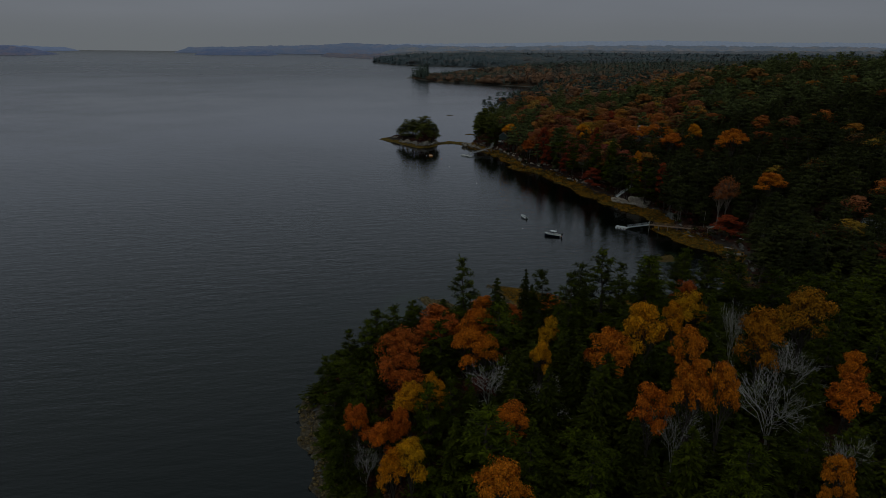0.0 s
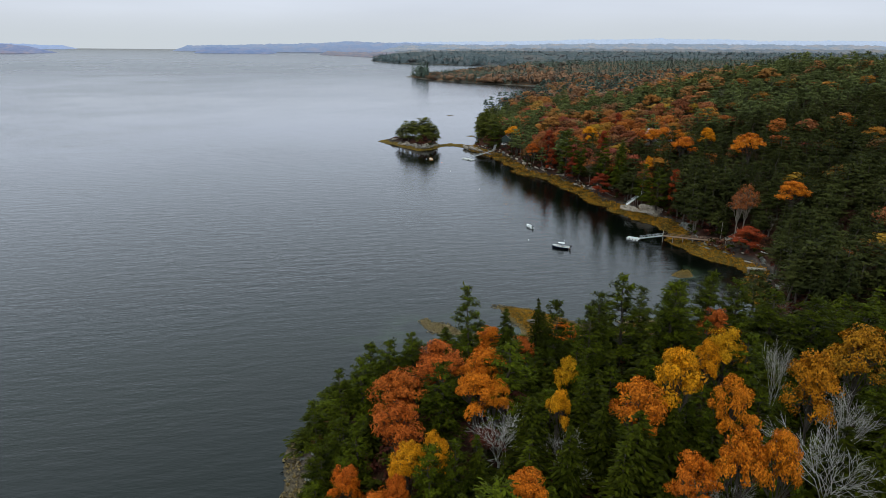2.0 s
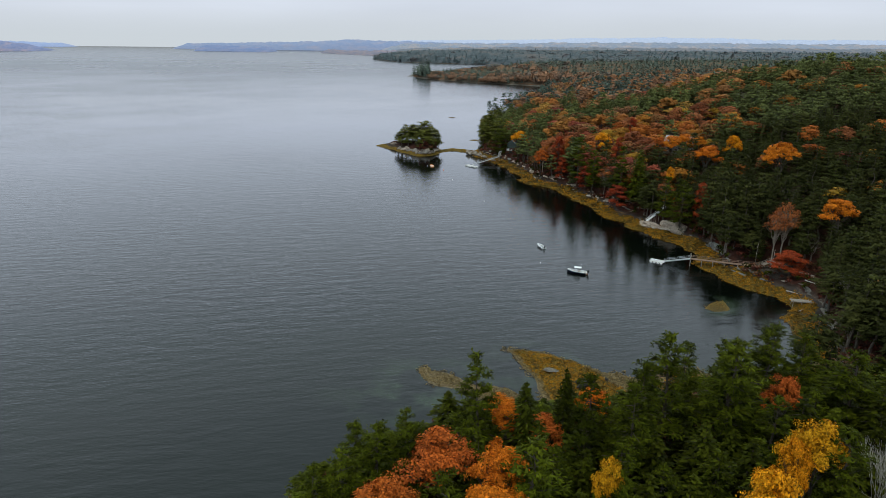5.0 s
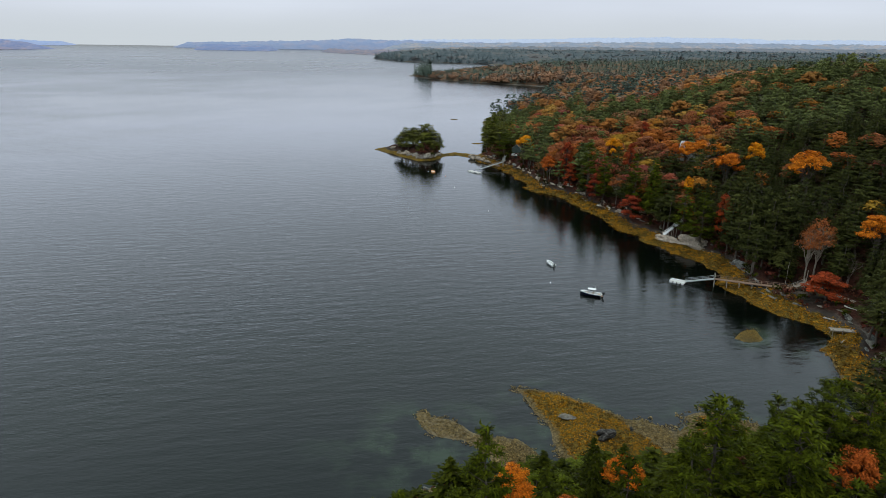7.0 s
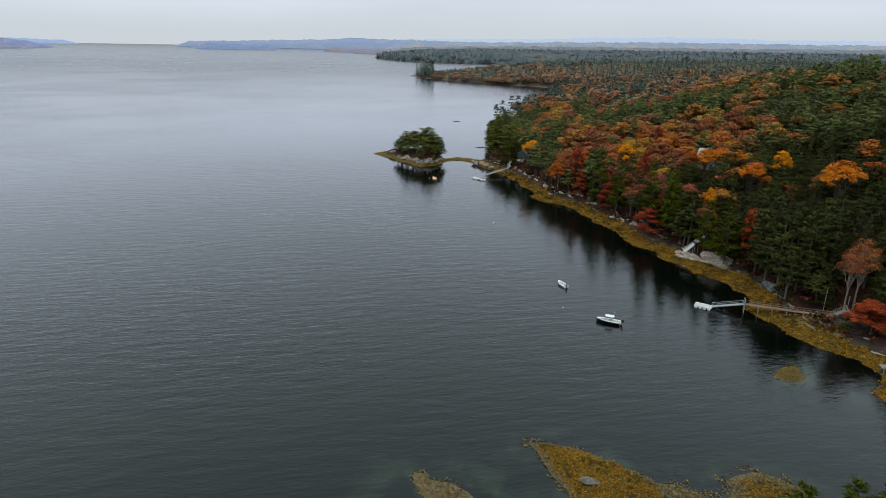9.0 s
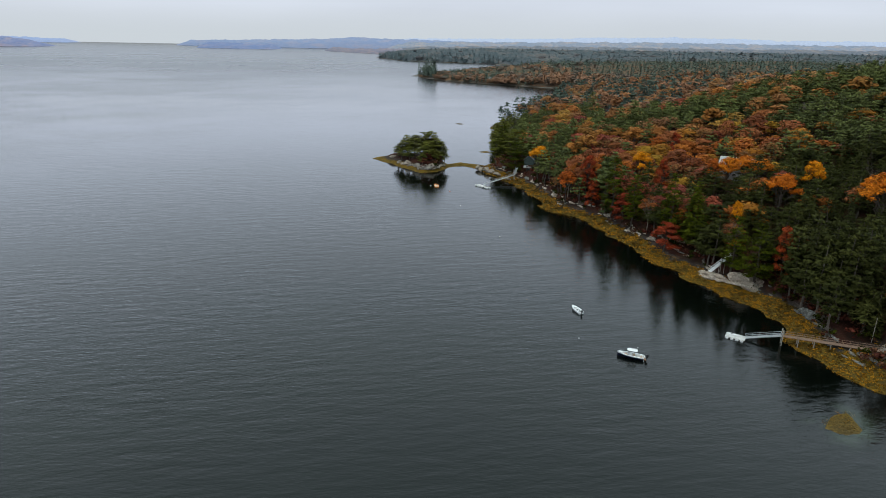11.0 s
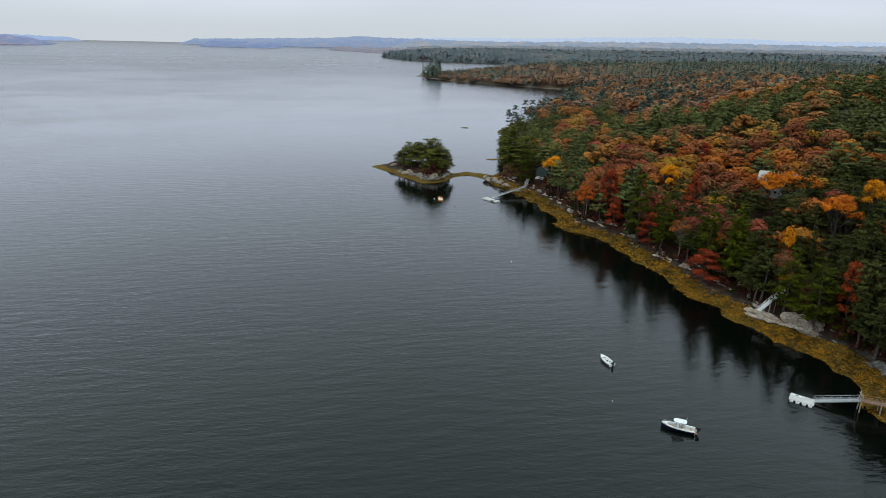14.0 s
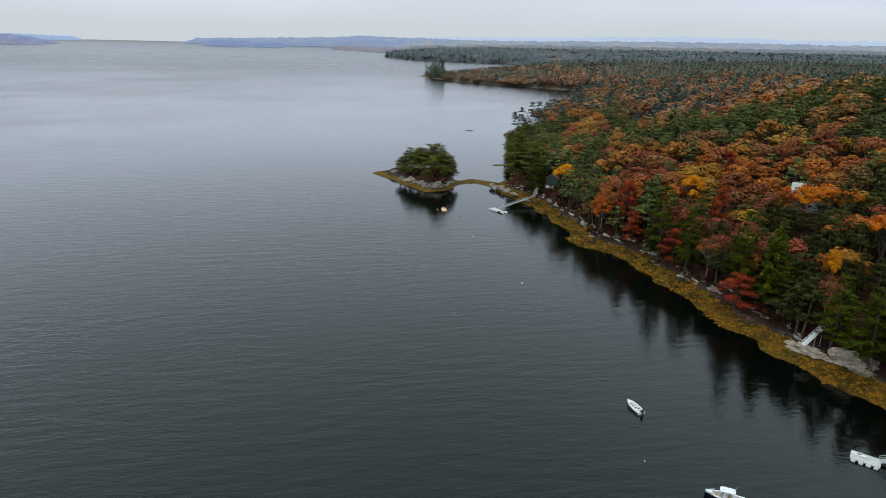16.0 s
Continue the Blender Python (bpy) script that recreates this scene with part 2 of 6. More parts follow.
def inside_by(x, y, outline):
    """Metres from the outline: positive inside it, negative outside."""
    x, y = np.asarray(x, float), np.asarray(y, float)
    best, odd = np.full(x.shape, 1e12), np.zeros(x.shape, bool)
    for (ax, ay), (bx, by) in zip(outline, outline[1:] + outline[:1]):
        dx, dy = bx - ax, by - ay
        k = np.clip(((x - ax) * dx + (y - ay) * dy) / (dx * dx + dy * dy), 0, 1)
        best = np.minimum(best, (x - ax - k * dx) ** 2 + (y - ay - k * dy) ** 2)
        if ay != by:
            odd ^= ((ay > y) != (by > y)) & (x < ax + (y - ay) * dx / (by - ay))
    return np.where(odd, 1, -1) * np.sqrt(best)


def mesh_of(name, verts, faces, material, smooth=False):
    me = bpy.data.meshes.new(name)
    me.from_pydata([tuple(v) for v in verts], [], faces)
    me.materials.append(material)
    if smooth:
        me.polygons.foreach_set("use_smooth", [True] * len(me.polygons))
    me.update()
    return me


def quad_mesh(name, quads, material, smooth=False):
    """A mesh of loose four-cornered faces, from an array of N x 4 x 3; a fifth row, if any, is the way in which each face takes the light."""
    k = len(quads)
    me = bpy.data.meshes.new(name)
    me.vertices.add(4 * k)
    me.vertices.foreach_set("co", np.ascontiguousarray(quads[:, :4], np.float32).ravel())
    me.loops.add(4 * k)
    me.loops.foreach_set("vertex_index", np.arange(4 * k, dtype=np.int32))
    me.polygons.add(k)
    me.polygons.foreach_set("loop_start", np.arange(0, 4 * k, 4, dtype=np.int32))
    me.materials.append(material)
    if quads.shape[1] == 5:
        ways = np.repeat(quads[:, 4], 4, axis=0).astype(np.float32)
        me.attributes.new("custom_normal", "FLOAT_VECTOR", "POINT").data.foreach_set("vector", ways.ravel())
    me.update(calc_edges=True)
    return me


def part(name, bm, material, parent, label=""):
    me = bm
    if isinstance(bm, bmesh.types.BMesh):
        me = bpy.data.meshes.new(name)
        bm.to_mesh(me)
        bm.free()
    if not me.materials:
        me.materials.append(material)
    ob = new(name, me)
    ob.parent = parent
    return tagged(ob, label)


def root(name, label, category, group="", kind=""):
    return tagged(new(name), label, category, group, kind)


# ---- the land ----
NEAR_COAST = [(4, -60), (-8, 20), (-18, 70), (-23.5, 96), (-26.5, 104), (-29, 112), (-32, 121), (-31.5, 130), (-30, 141), (-25, 150),
              (-16, 158), (-6, 164), (4, 168), (14, 171), (24, 173), (36, 175), (50, 180), (62, 184), (71, 187), (80, 191), (86, 197), (88.5, 204), (90, 213),
              (95, 226), (97, 233), (95.5, 240), (91, 247), (86.5, 253.5), (84, 260), (82, 266), (84, 275), (85.5, 283), (84, 292), (79, 298), (73, 309), (68, 317), (66, 325)]
BACK_COAST = [(62, 332), (60.5, 341), (58, 352), (52.5, 361), (51, 369), (46.5, 375), (47, 383), (41, 391), (33, 398), (28, 407), (29, 420),
              (23, 438), (18, 452), (10, 472), (1, 482), (-2, 494), (2, 505), (8, 520), (14, 560), (22, 610), (20, 655), (6, 686), (14, 702),
              (40, 760), (70, 860), (86, 950), (130, 1080), (200, 1160), (170, 1205), (115, 1175), (65, 1211), (3, 1250), (-66, 1308), (-135, 1428)]
FAR_COAST = [(-120, 1470), (-20, 1520), (180, 1680), (240, 1900), (160, 2040), (24, 2111), (-140, 2170), (-250, 2237), (-358, 2447), (-380, 2560),
             (-330, 2760), (-100, 2950), (5200, 2950), (5200, -60)]
MAINLAND = NEAR_COAST + BACK_COAST + FAR_COAST
ISLET = [(-72, 521.5), (-64, 512), (-56, 503.5), (-47, 492), (-36, 479.5), (-26, 482), (-21, 495), (-20, 506), (-27, 518), (-40, 526), (-54, 527), (-64, 524)]
NECK = [(-24, 494), (-12, 504), (-4, 498), (2, 494), (6, 502), (-4, 509), (-13, 512), (-24, 506)]
LEDGE = [(9.5, 198.4), (13.7, 199.3), (18.3, 198.4), (22.5, 195.9), (25.4, 193.6), (28.4, 191.5), (31.2, 189.6), (33, 187), (35, 183), (39, 177), (42, 172), (18, 172), (16.4, 178.6), (16, 182.3), (15.1, 186.3), (12.9, 191.4), (10.4, 196.5)]
FLAT = [(30, 190), (33.1, 189.2), (37, 189.6), (40.1, 187.4), (42.3, 186.2), (44, 188), (44.4, 190.5), (49.6, 193), (54.2, 193.7), (56.8, 192.1), (58.2, 190.5), (61.2, 187.8), (63, 182), (42, 172), (33, 180)]
BAR = [(-12.9, 187.3), (-11.3, 188), (-8.9, 185.6), (-4.6, 184.9), (-1.4, 183.5), (0.7, 181.3), (3.7, 179.4), (6.2, 180.1), (9.7, 179.2), (14, 172), (8, 168), (2, 174), (-0.6, 177.5), (-4.4, 178.6), (-7, 179.3), (-9.7, 181.4), (-11.4, 183.7)]
PATCH = [(69.4, 228.7), (72, 232.2), (75.2, 234.2), (79.5, 235.5), (79.8, 231.4), (79, 227.3), (73.7, 225.5)]
NORTH_LEDGE = [(-30, 716), (-21, 712), (-13, 702), (-15, 697), (-25, 705)]
CROSS_LEDGE = [(-2, 556), (3, 553), (8, 555), (8, 559), (2, 559)]


def ground_height(x, y):
    x, y = np.asarray(x, float), np.asarray(y, float)
    wob = (value_noise(x, y, 7, 1) - 0.5) * 4.0 + (value_noise(x, y, 2.6, 2) - 0.5) * 1.6
    d = inside_by(x, y, MAINLAND)
    steep = np.interp(d + wob, [-60, -8, 0, 7.2, 9.2, 12.5, 22, 55, 120, 210, 320, 900], [-9, -2.0, 0, 1.6, 2.8, 4.8, 7.5, 14, 30, 50, 55, 56])
    low = np.interp(d + wob, [-60, -8, 0, 5.5, 7.5, 11, 22, 55, 120, 300], [-9, -2.0, 0, 1.6, 2.6, 4.0, 6, 9.5, 13, 24])
    steep += (low - steep) * np.clip((205 - y) / 70, 0, 1)
    flat = np.interp(d, [-60, -8, 0, 1.5, 4, 40, 120, 400, 1500], [-9, -2, 0, 1.2, 2.2, 6, 16, 24, 28])
    k = np.clip((y - 500) / 380, 0, 1)
    z = steep * (1 - k) + flat * k
    for outline, tops in ((ISLET, [-9, 0, 2.2, 4.6, 6.0]), (NECK, [-9, 0, 1.0, 1.2, 1.3]), (LEDGE, [-9, 0, 0.8, 1.2, 1.4]), (FLAT, [-9, -0.10, 0.14, 0.26, 0.4]), (BAR, [-9, 0, 0.35, 0.5, 0.6]),
                          (PATCH, [-9, -0.05, 0.22, 0.28, 0.30]), (NORTH_LEDGE, [-9, 0, 0.8, 1.2, 1.3]), (CROSS_LEDGE, [-9, 0, 0.7, 1.1, 1.3])):
        near = (np.abs(x - outline[0][0]) < 160) & (np.abs(y - outline[0][1]) < 160)
        if near.any():
            e = inside_by(x[near], y[near], outline) + wob[near] * 0.5
            z[near] = np.maximum(z[near], np.interp(e, [-60, 0, 4, 8, 14], tops))
    dell = 2.7 + 0.42 * np.maximum(0, np.hypot(x - 101, (y - 257) * 0.8) - 8.5)
    z = np.where((x > 60) & (x < 150) & (y > 215) & (y < 300), np.minimum(z, dell), z)
    rough = np.clip(z / 2.0, 0, 1) * np.clip((700 - y) / 100, 0, 1)
    return z + rough * ((value_noise(x, y, 4.5, 3) - 0.5) * 1.1 + (value_noise(x, y, 17, 4) - 0.5) * 1.6)


def build_ground():
    xs = np.concatenate([np.arange(-450, -90, 40), np.arange(-90, -42, 2.4), np.arange(-42, -16, 1.5), np.arange(-16, 64, 0.75), np.arange(64, 124, 1.5), np.arange(124, 460, 9), np.arange(460, 2600, 80)])
    ys = np.concatenate([np.arange(-60, 66, 9), np.arange(66, 168, 1.5), np.arange(168, 202, 0.7), np.arange(202, 345, 1.5), np.arange(345, 560, 2.0), np.arange(560, 1500, 12), np.arange(1500, 2960, 60)])
    gx, gy = np.meshgrid(xs, ys)
    z = ground_height(gx.ravel(), gy.ravel()).reshape(gx.shape)
    keep = np.maximum.reduce([z[:-1, :-1], z[1:, :-1], z[:-1, 1:], z[1:, 1:]]) > -2.2
    idx = np.arange(gx.size).reshape(gx.shape)
    quads = np.stack([idx[:-1, :-1], idx[:-1, 1:], idx[1:, 1:], idx[1:, :-1]], -1)[keep]
    used, back = np.unique(quads, return_inverse=True)
    co = np.stack([gx.ravel(), gy.ravel(), z.ravel()], -1)[used]
    me = mesh_of("ground", co, back.reshape(-1, 4).tolist(), GROUND, smooth=True)
    tagged(new("ground", me), "rocky wooded shore with yellow rockweed below the tide line", "ground", kind="structure")


build_ground()


def build_water():
    xs = np.concatenate([[-4900, -2500, -1200], np.arange(-700, -160, 60), np.arange(-160, -40, 5), np.arange(-40, 100, 2.5), np.arange(100, 140, 5), [160, 220, 400, 1200, 4900]])
    ys = np.concatenate([[-300, -100, 0], np.arange(40, 150, 5), np.arange(150, 260, 2.5), np.arange(260, 560, 5), np.arange(560, 1000, 40), [1200, 1600, 2000, 2400, 3000, 3600, 4200, 4900]])
    gx, gy = np.meshgrid(xs, ys)
    x, y = gx.ravel(), gy.ravel()
    d = np.minimum(-inside_by(x, y, MAINLAND), -inside_by(x, y, ISLET))
    idx = np.arange(gx.size).reshape(gx.shape)
    faces = np.stack([idx[:-1, :-1], idx[:-1, 1:], idx[1:, 1:], idx[1:, :-1]], -1).reshape(-1, 4).tolist()
    me = mesh_of("water", np.stack([x, y, x * 0], -1), faces, WATER)
    lee = 0.62 + 0.38 * np.clip((d - 8) / 60, 0, 1)
    lee *= 1 - 0.66 * np.clip((y - 270) / 270, 0, 1) * np.clip((x + 480) / 300, 0, 1)
    lee *= np.interp(y, [1000, 2400], [1.0, 0.2])
    me.attributes.new("open_water", "FLOAT", "POINT").data.foreach_set("value", lee.astype(np.float32))
    bar = np.clip(1.25 - np.hypot((x + 6) / 24, (y - 176) / 17), 0, 1) + np.clip(1 - np.hypot((x - 88) / 16, (y - 224) / 14), 0, 1) * 0.6
    for outline in (LEDGE, FLAT, BAR, PATCH):
        bar = np.maximum(bar, np.clip(1.0 + inside_by(x, y, outline) / 5.0, 0, 1))
    me.attributes.new("shoal", "FLOAT", "POINT").data.foreach_set("value", np.clip(bar, 0, 1).astype(np.float32))
    tagged(new("water", me), "calm dark grey-green bay with fine ripples", "water", kind="structure")


build_water()


# ---- trees ----
def unit(v):
    return v / np.maximum(np.linalg.norm(v, axis=-1, keepdims=True), 1e-9)


def rhombs(rng, at, normal, size, slim=0.6, along=None, jitter=0.35):
    """Leaf-shaped faces at those places, facing roughly those ways."""
    k = len(at)
    normal = unit(normal + rng.normal(0, jitter, (k, 3)))
    a = rng.normal(0, 1, (k, 3)) if along is None else along + rng.normal(0, 0.25, (k, 3))
    a = unit(a - normal * (a * normal).sum(-1, keepdims=True))
    b = np.cross(normal, a)
    s = (size * rng.uniform(0.65, 1.3, k))[:, None]
    fold = normal * s * 0.18
    return np.stack([at - a * s, at - b * s * slim + fold, at + a * s, at + b * s * slim + fold], 1)


def tube(points, radii, sides=6):
    """Faces of a bent tapering limb."""
    points, radii = np.array(points, float), np.array(radii, float)
    way = unit(np.gradient(points, axis=0))
    side = unit(np.cross(way, np.array([0.31, 0.87, 0.13])))
    up = np.cross(side, way)
    ang = np.linspace(0, 2 * np.pi, sides, endpoint=False)
    ring = points[:, None] + radii[:, None, None] * (side[:, None] * np.cos(ang)[None, :, None] + up[:, None] * np.sin(ang)[None, :, None])
    nxt = np.roll(ring, -1, axis=1)
    return np.stack([ring[:-1], nxt[:-1], nxt[1:], ring[1:]], 2).reshape(-1, 4, 3)


def bent(rng, a, b, steps=4, sway=0.06):
    a, b = np.array(a, float), np.array(b, float)
    t = np.linspace(0, 1, steps)[:, None]
    p = a + (b - a) * t
    p[1:-1] += rng.normal(0, sway * np.linalg.norm(b - a), (steps - 2, 3)) * [1, 1, 0.4]
    return p


def lit(quads, ways=None):
    """Adds to each face the way in which it takes the light: its own, or that of the clump it belongs to."""
    own = np.cross(quads[:, 2] - quads[:, 0], quads[:, 3] - quads[:, 1])
    ways = unit(own if ways is None else ways)
    quads = np.where(((own * ways).sum(-1) < 0)[:, None, None], quads[:, ::-1], quads)
    return np.concatenate([quads, ways[:, None]], 1)


def broadleaf(seed, H=18.0, R=4.5, lobes=10, pads=10, leaves=84, leaf=0.175, bare=0.08, dome=0.30, pad=(0.14, 0.23)):
    """Trunk, limbs and crown faces of a spreading tree: limbs that end in lobes, each a heap of leafy sprays."""
    rng = np.random.default_rng(seed)
    trunk = [tube(bent(rng, (0, 0, -1.5), (rng.normal(0, .3), rng.normal(0, .3), H * 0.55), 5, 0.02), [0.30, 0.26, 0.22, 0.18, 0.13], 7)]
    limbs, crown = [], []
    heart = np.array([0, 0, H * (0.80 - dome * 0.6)])
    turn, skew = rng.uniform(0, 6.28), rng.uniform(0.85, 1.18, 3)
    for i in range(lobes):
        q = math.sqrt((i + 0.4) / lobes)
        th = turn + i * 2.4 + rng.normal(0, 0.25)
        reach = R * rng.uniform(0.70, 1.02) * q * 0.80
        rl = R * rng.uniform(0.30, 0.44)
        c = np.array([reach * math.cos(th) * skew[0], reach * math.sin(th) * skew[1], H * (0.96 - dome * q ** 2 * rng.uniform(0.75, 1.15)) - rl * 0.75 - rng.uniform(0, 0.04) * H])
        fork = np.array([c[0] * 0.55, c[1] * 0.55, H * 0.42 + (c[2] - H * 0.42) * 0.55])
        limbs.append(tube(bent(rng, (0, 0, H * rng.uniform(0.28, 0.46)), fork, 4, 0.06), [0.15, 0.13, 0.10, 0.08], 5))
        for k in range(pads):
            way = unit(rng.normal(0, 1, 3) + [0, 0, 0.55])
            way[2] = abs(way[2]) if rng.uniform() < 0.75 else way[2]
            at = c + way * rl * np.array([1.05, 1.05, 0.80]) * rng.uniform(0.75, 1.1)
            limbs.append(tube(bent(rng, fork, at, 3, 0.06), [0.06, 0.04, 0.02], 3))
            if rng.uniform() < bare:
                continue
            rb = R * rng.uniform(*pad)
            n = max(3, int(leaves * rng.uniform(0.7, 1.3)))
            out = unit(rng.normal(0, 1, (n, 3)) + [0, 0, 0.35])
            spot = at + out * rb * np.array([1.1, 1.1, 0.78]) * rng.uniform(0.55, 1.12, (n, 1))
            face = out * 0.55 + way * 0.6 + unit(spot - heart) * 0.25 + np.array([0, 0, 0.25])
            crown.append(lit(rhombs(rng, spot, unit(face), leaf, 0.62, None, 0.40), face + rng.normal(0, 0.34, (n, 3))))
    return np.concatenate(trunk), np.concatenate(limbs), np.concatenate(crown)


def canopy(seed, H=18.0, R=4.5, lobes=9, leaves=120, leaf=0.39, bare=0.0, dome=0.36):
    """A full rounded crown seen from afar: overlapping lobes closed with leaves."""
    rng = np.random.default_rng(seed)
    trunk = tube(bent(rng, (0, 0, -1.5), (0, 0, H * 0.6), 4, 0.02), [0.28, 0.24, 0.18, 0.12], 5)
    limbs, crown = [], []
    turn, heart = rng.uniform(0, 6.28), np.array([0, 0, H * 0.52])
    for i in range(lobes):
        q = math.sqrt((i + 0.25) / lobes)
        th, rl = turn + i * 2.4 + rng.normal(0, 0.25), R * rng.uniform(0.30, 0.50)
        reach = q * (R - rl * 0.55) * rng.uniform(0.85, 1.12)
        c = np.array([reach * math.cos(th), reach * math.sin(th), H * (0.97 - dome * q ** 2.2 * rng.uniform(0.7, 1.2)) - rl * 0.9 - rng.uniform(0, 0.05) * H])
        limbs.append(tube(bent(rng, (0, 0, H * rng.uniform(0.3, 0.5)), c, 3, 0.06), [0.12, 0.08, 0.04], 4))
        n = int(leaves * (rl / (0.4 * R)) ** 2 * (1 - bare * rng.uniform(0.3, 1.7)))
        way = unit(rng.normal(0, 1, (n, 3)) + [0, 0, 0.75])
        bulge = 1 + 0.22 * np.sin(way[:, :1] * 5 + i) * np.sin(way[:, 1:2] * 5 + 2 * i)
        at = c + way * rl * np.array([1.05, 1.05, 0.9]) * bulge * rng.uniform(0.78, 1.06, (n, 1))
        face = way * 0.55 + unit(at - heart) * 0.65 + np.array([0, 0, 0.1])
        crown.append(lit(rhombs(rng, at, way, leaf, 0.66, None, 0.30), face + rng.normal(0, 0.13, (n, 3))))
    return trunk, np.concatenate(limbs), np.concatenate(crown)


def pine(seed, H=20.0, R=4.0, whorls=13, tufts=9, blades=10, blade=0.34, start=0.20, slim=0.26, flat=0.5, fluff=1.0):
    """A white pine: tiers of long uneven boughs, each a spreading plate of upturned tufts."""
    rng = np.random.default_rng(seed)
    lean = rng.normal(0, 0.35, 2)
    spine = bent(rng, (0, 0, -1.5), (lean[0], lean[1], H * 0.97), 6, 0.012)
    trunk, limbs, crown = tube(spine, [0.30, 0.27, 0.22, 0.16, 0.10, 0.04], 7), [], []
    for w in range(whorls):
        f = w / (whorls - 1)
        z = H * (start + (0.95 - start) * f) + rng.normal(0, 0.22)
        length = R * (1.05 - f) ** flat * (0.70 if f < 0.15 else 1)
        n = 5 if f < 0.7 else 4
        for b in range(n):
            if rng.uniform() < 0.14:
                continue
            th = b * 2 * math.pi / n + w * 1.1 + rng.normal(0, 0.3)
            reach = length * rng.uniform(0.50, 1.15) + 0.3
            way = np.array([math.cos(th), math.sin(th), 0])
            base = np.array([lean[0], lean[1], 0]) * (z / H) + [0, 0, z]
            rise = rng.uniform(-0.06, 0.20) + 0.35 * max(0.0, f - 0.6)
            tip = base + way * reach + [0, 0, reach * rise]
            limbs.append(tube(bent(rng, base, tip, 3, 0.03), [0.07, 0.05, 0.02], 4))
            # broad faces under each bough, added to stop light and darken the gaps
            mid = base + (tip - base) * rng.uniform(0.35, 0.8, (2, 1)) - [0, 0, 0.12]
            crown.append(lit(rhombs(rng, mid, np.tile([0, 0, 1.0], (2, 1)), 0.30 * reach, 0.55, np.tile(way, (2, 1)), 0.12), np.tile(way, (2, 1)) + [0, 0, 0.2]))
            k = max(3, int(tufts * reach / R * 1.3))
            s = rng.uniform(0.34, 1.04, k)
            side = np.cross(way, [0, 0, 1])
            wide = rng.normal(0, 0.22, k) * reach * (0.35 + 0.65 * np.sin(s * 2.6))
            at = base + (tip - base) * s[:, None] + side * wide[:, None] + np.array([0, 0, 0.12])
            hub = np.repeat(at, blades, 0)
            off = rng.normal(0, 1, (k * blades, 3)) * [0.28 * fluff, 0.28 * fluff, 0.20 * fluff]
            along = way * 0.8 + np.array([0, 0, 0.35]) + unit(off) * 0.9 + rng.normal(0, 0.3, (len(off), 3))
            face = unit(off) * 0.55 + way * 0.50 + np.array([0, 0, 0.45])
            aim = np.tile([0, 0, 1.0], (len(off), 1)) + way * (0.35 if fluff <= 1 else 0.8)
            crown.append(lit(rhombs(rng, hub + off, aim, blade, slim, along), face + rng.normal(0, 0.12, (len(off), 3))))
    k = 6 * blades
    at = np.array([lean[0], lean[1], H * 0.95]) + rng.normal(0, 1, (k, 3)) * [0.32, 0.32, 0.5]
    crown.append(lit(rhombs(rng, at, unit(rng.normal(0, 1, (k, 3))), blade, 0.34, np.tile([0, 0, 1.0], (k, 1))), unit(at - [lean[0], lean[1], H * 0.92]) + [0, 0, 0.5]))
    return trunk, np.concatenate(limbs), np.concatenate(crown)


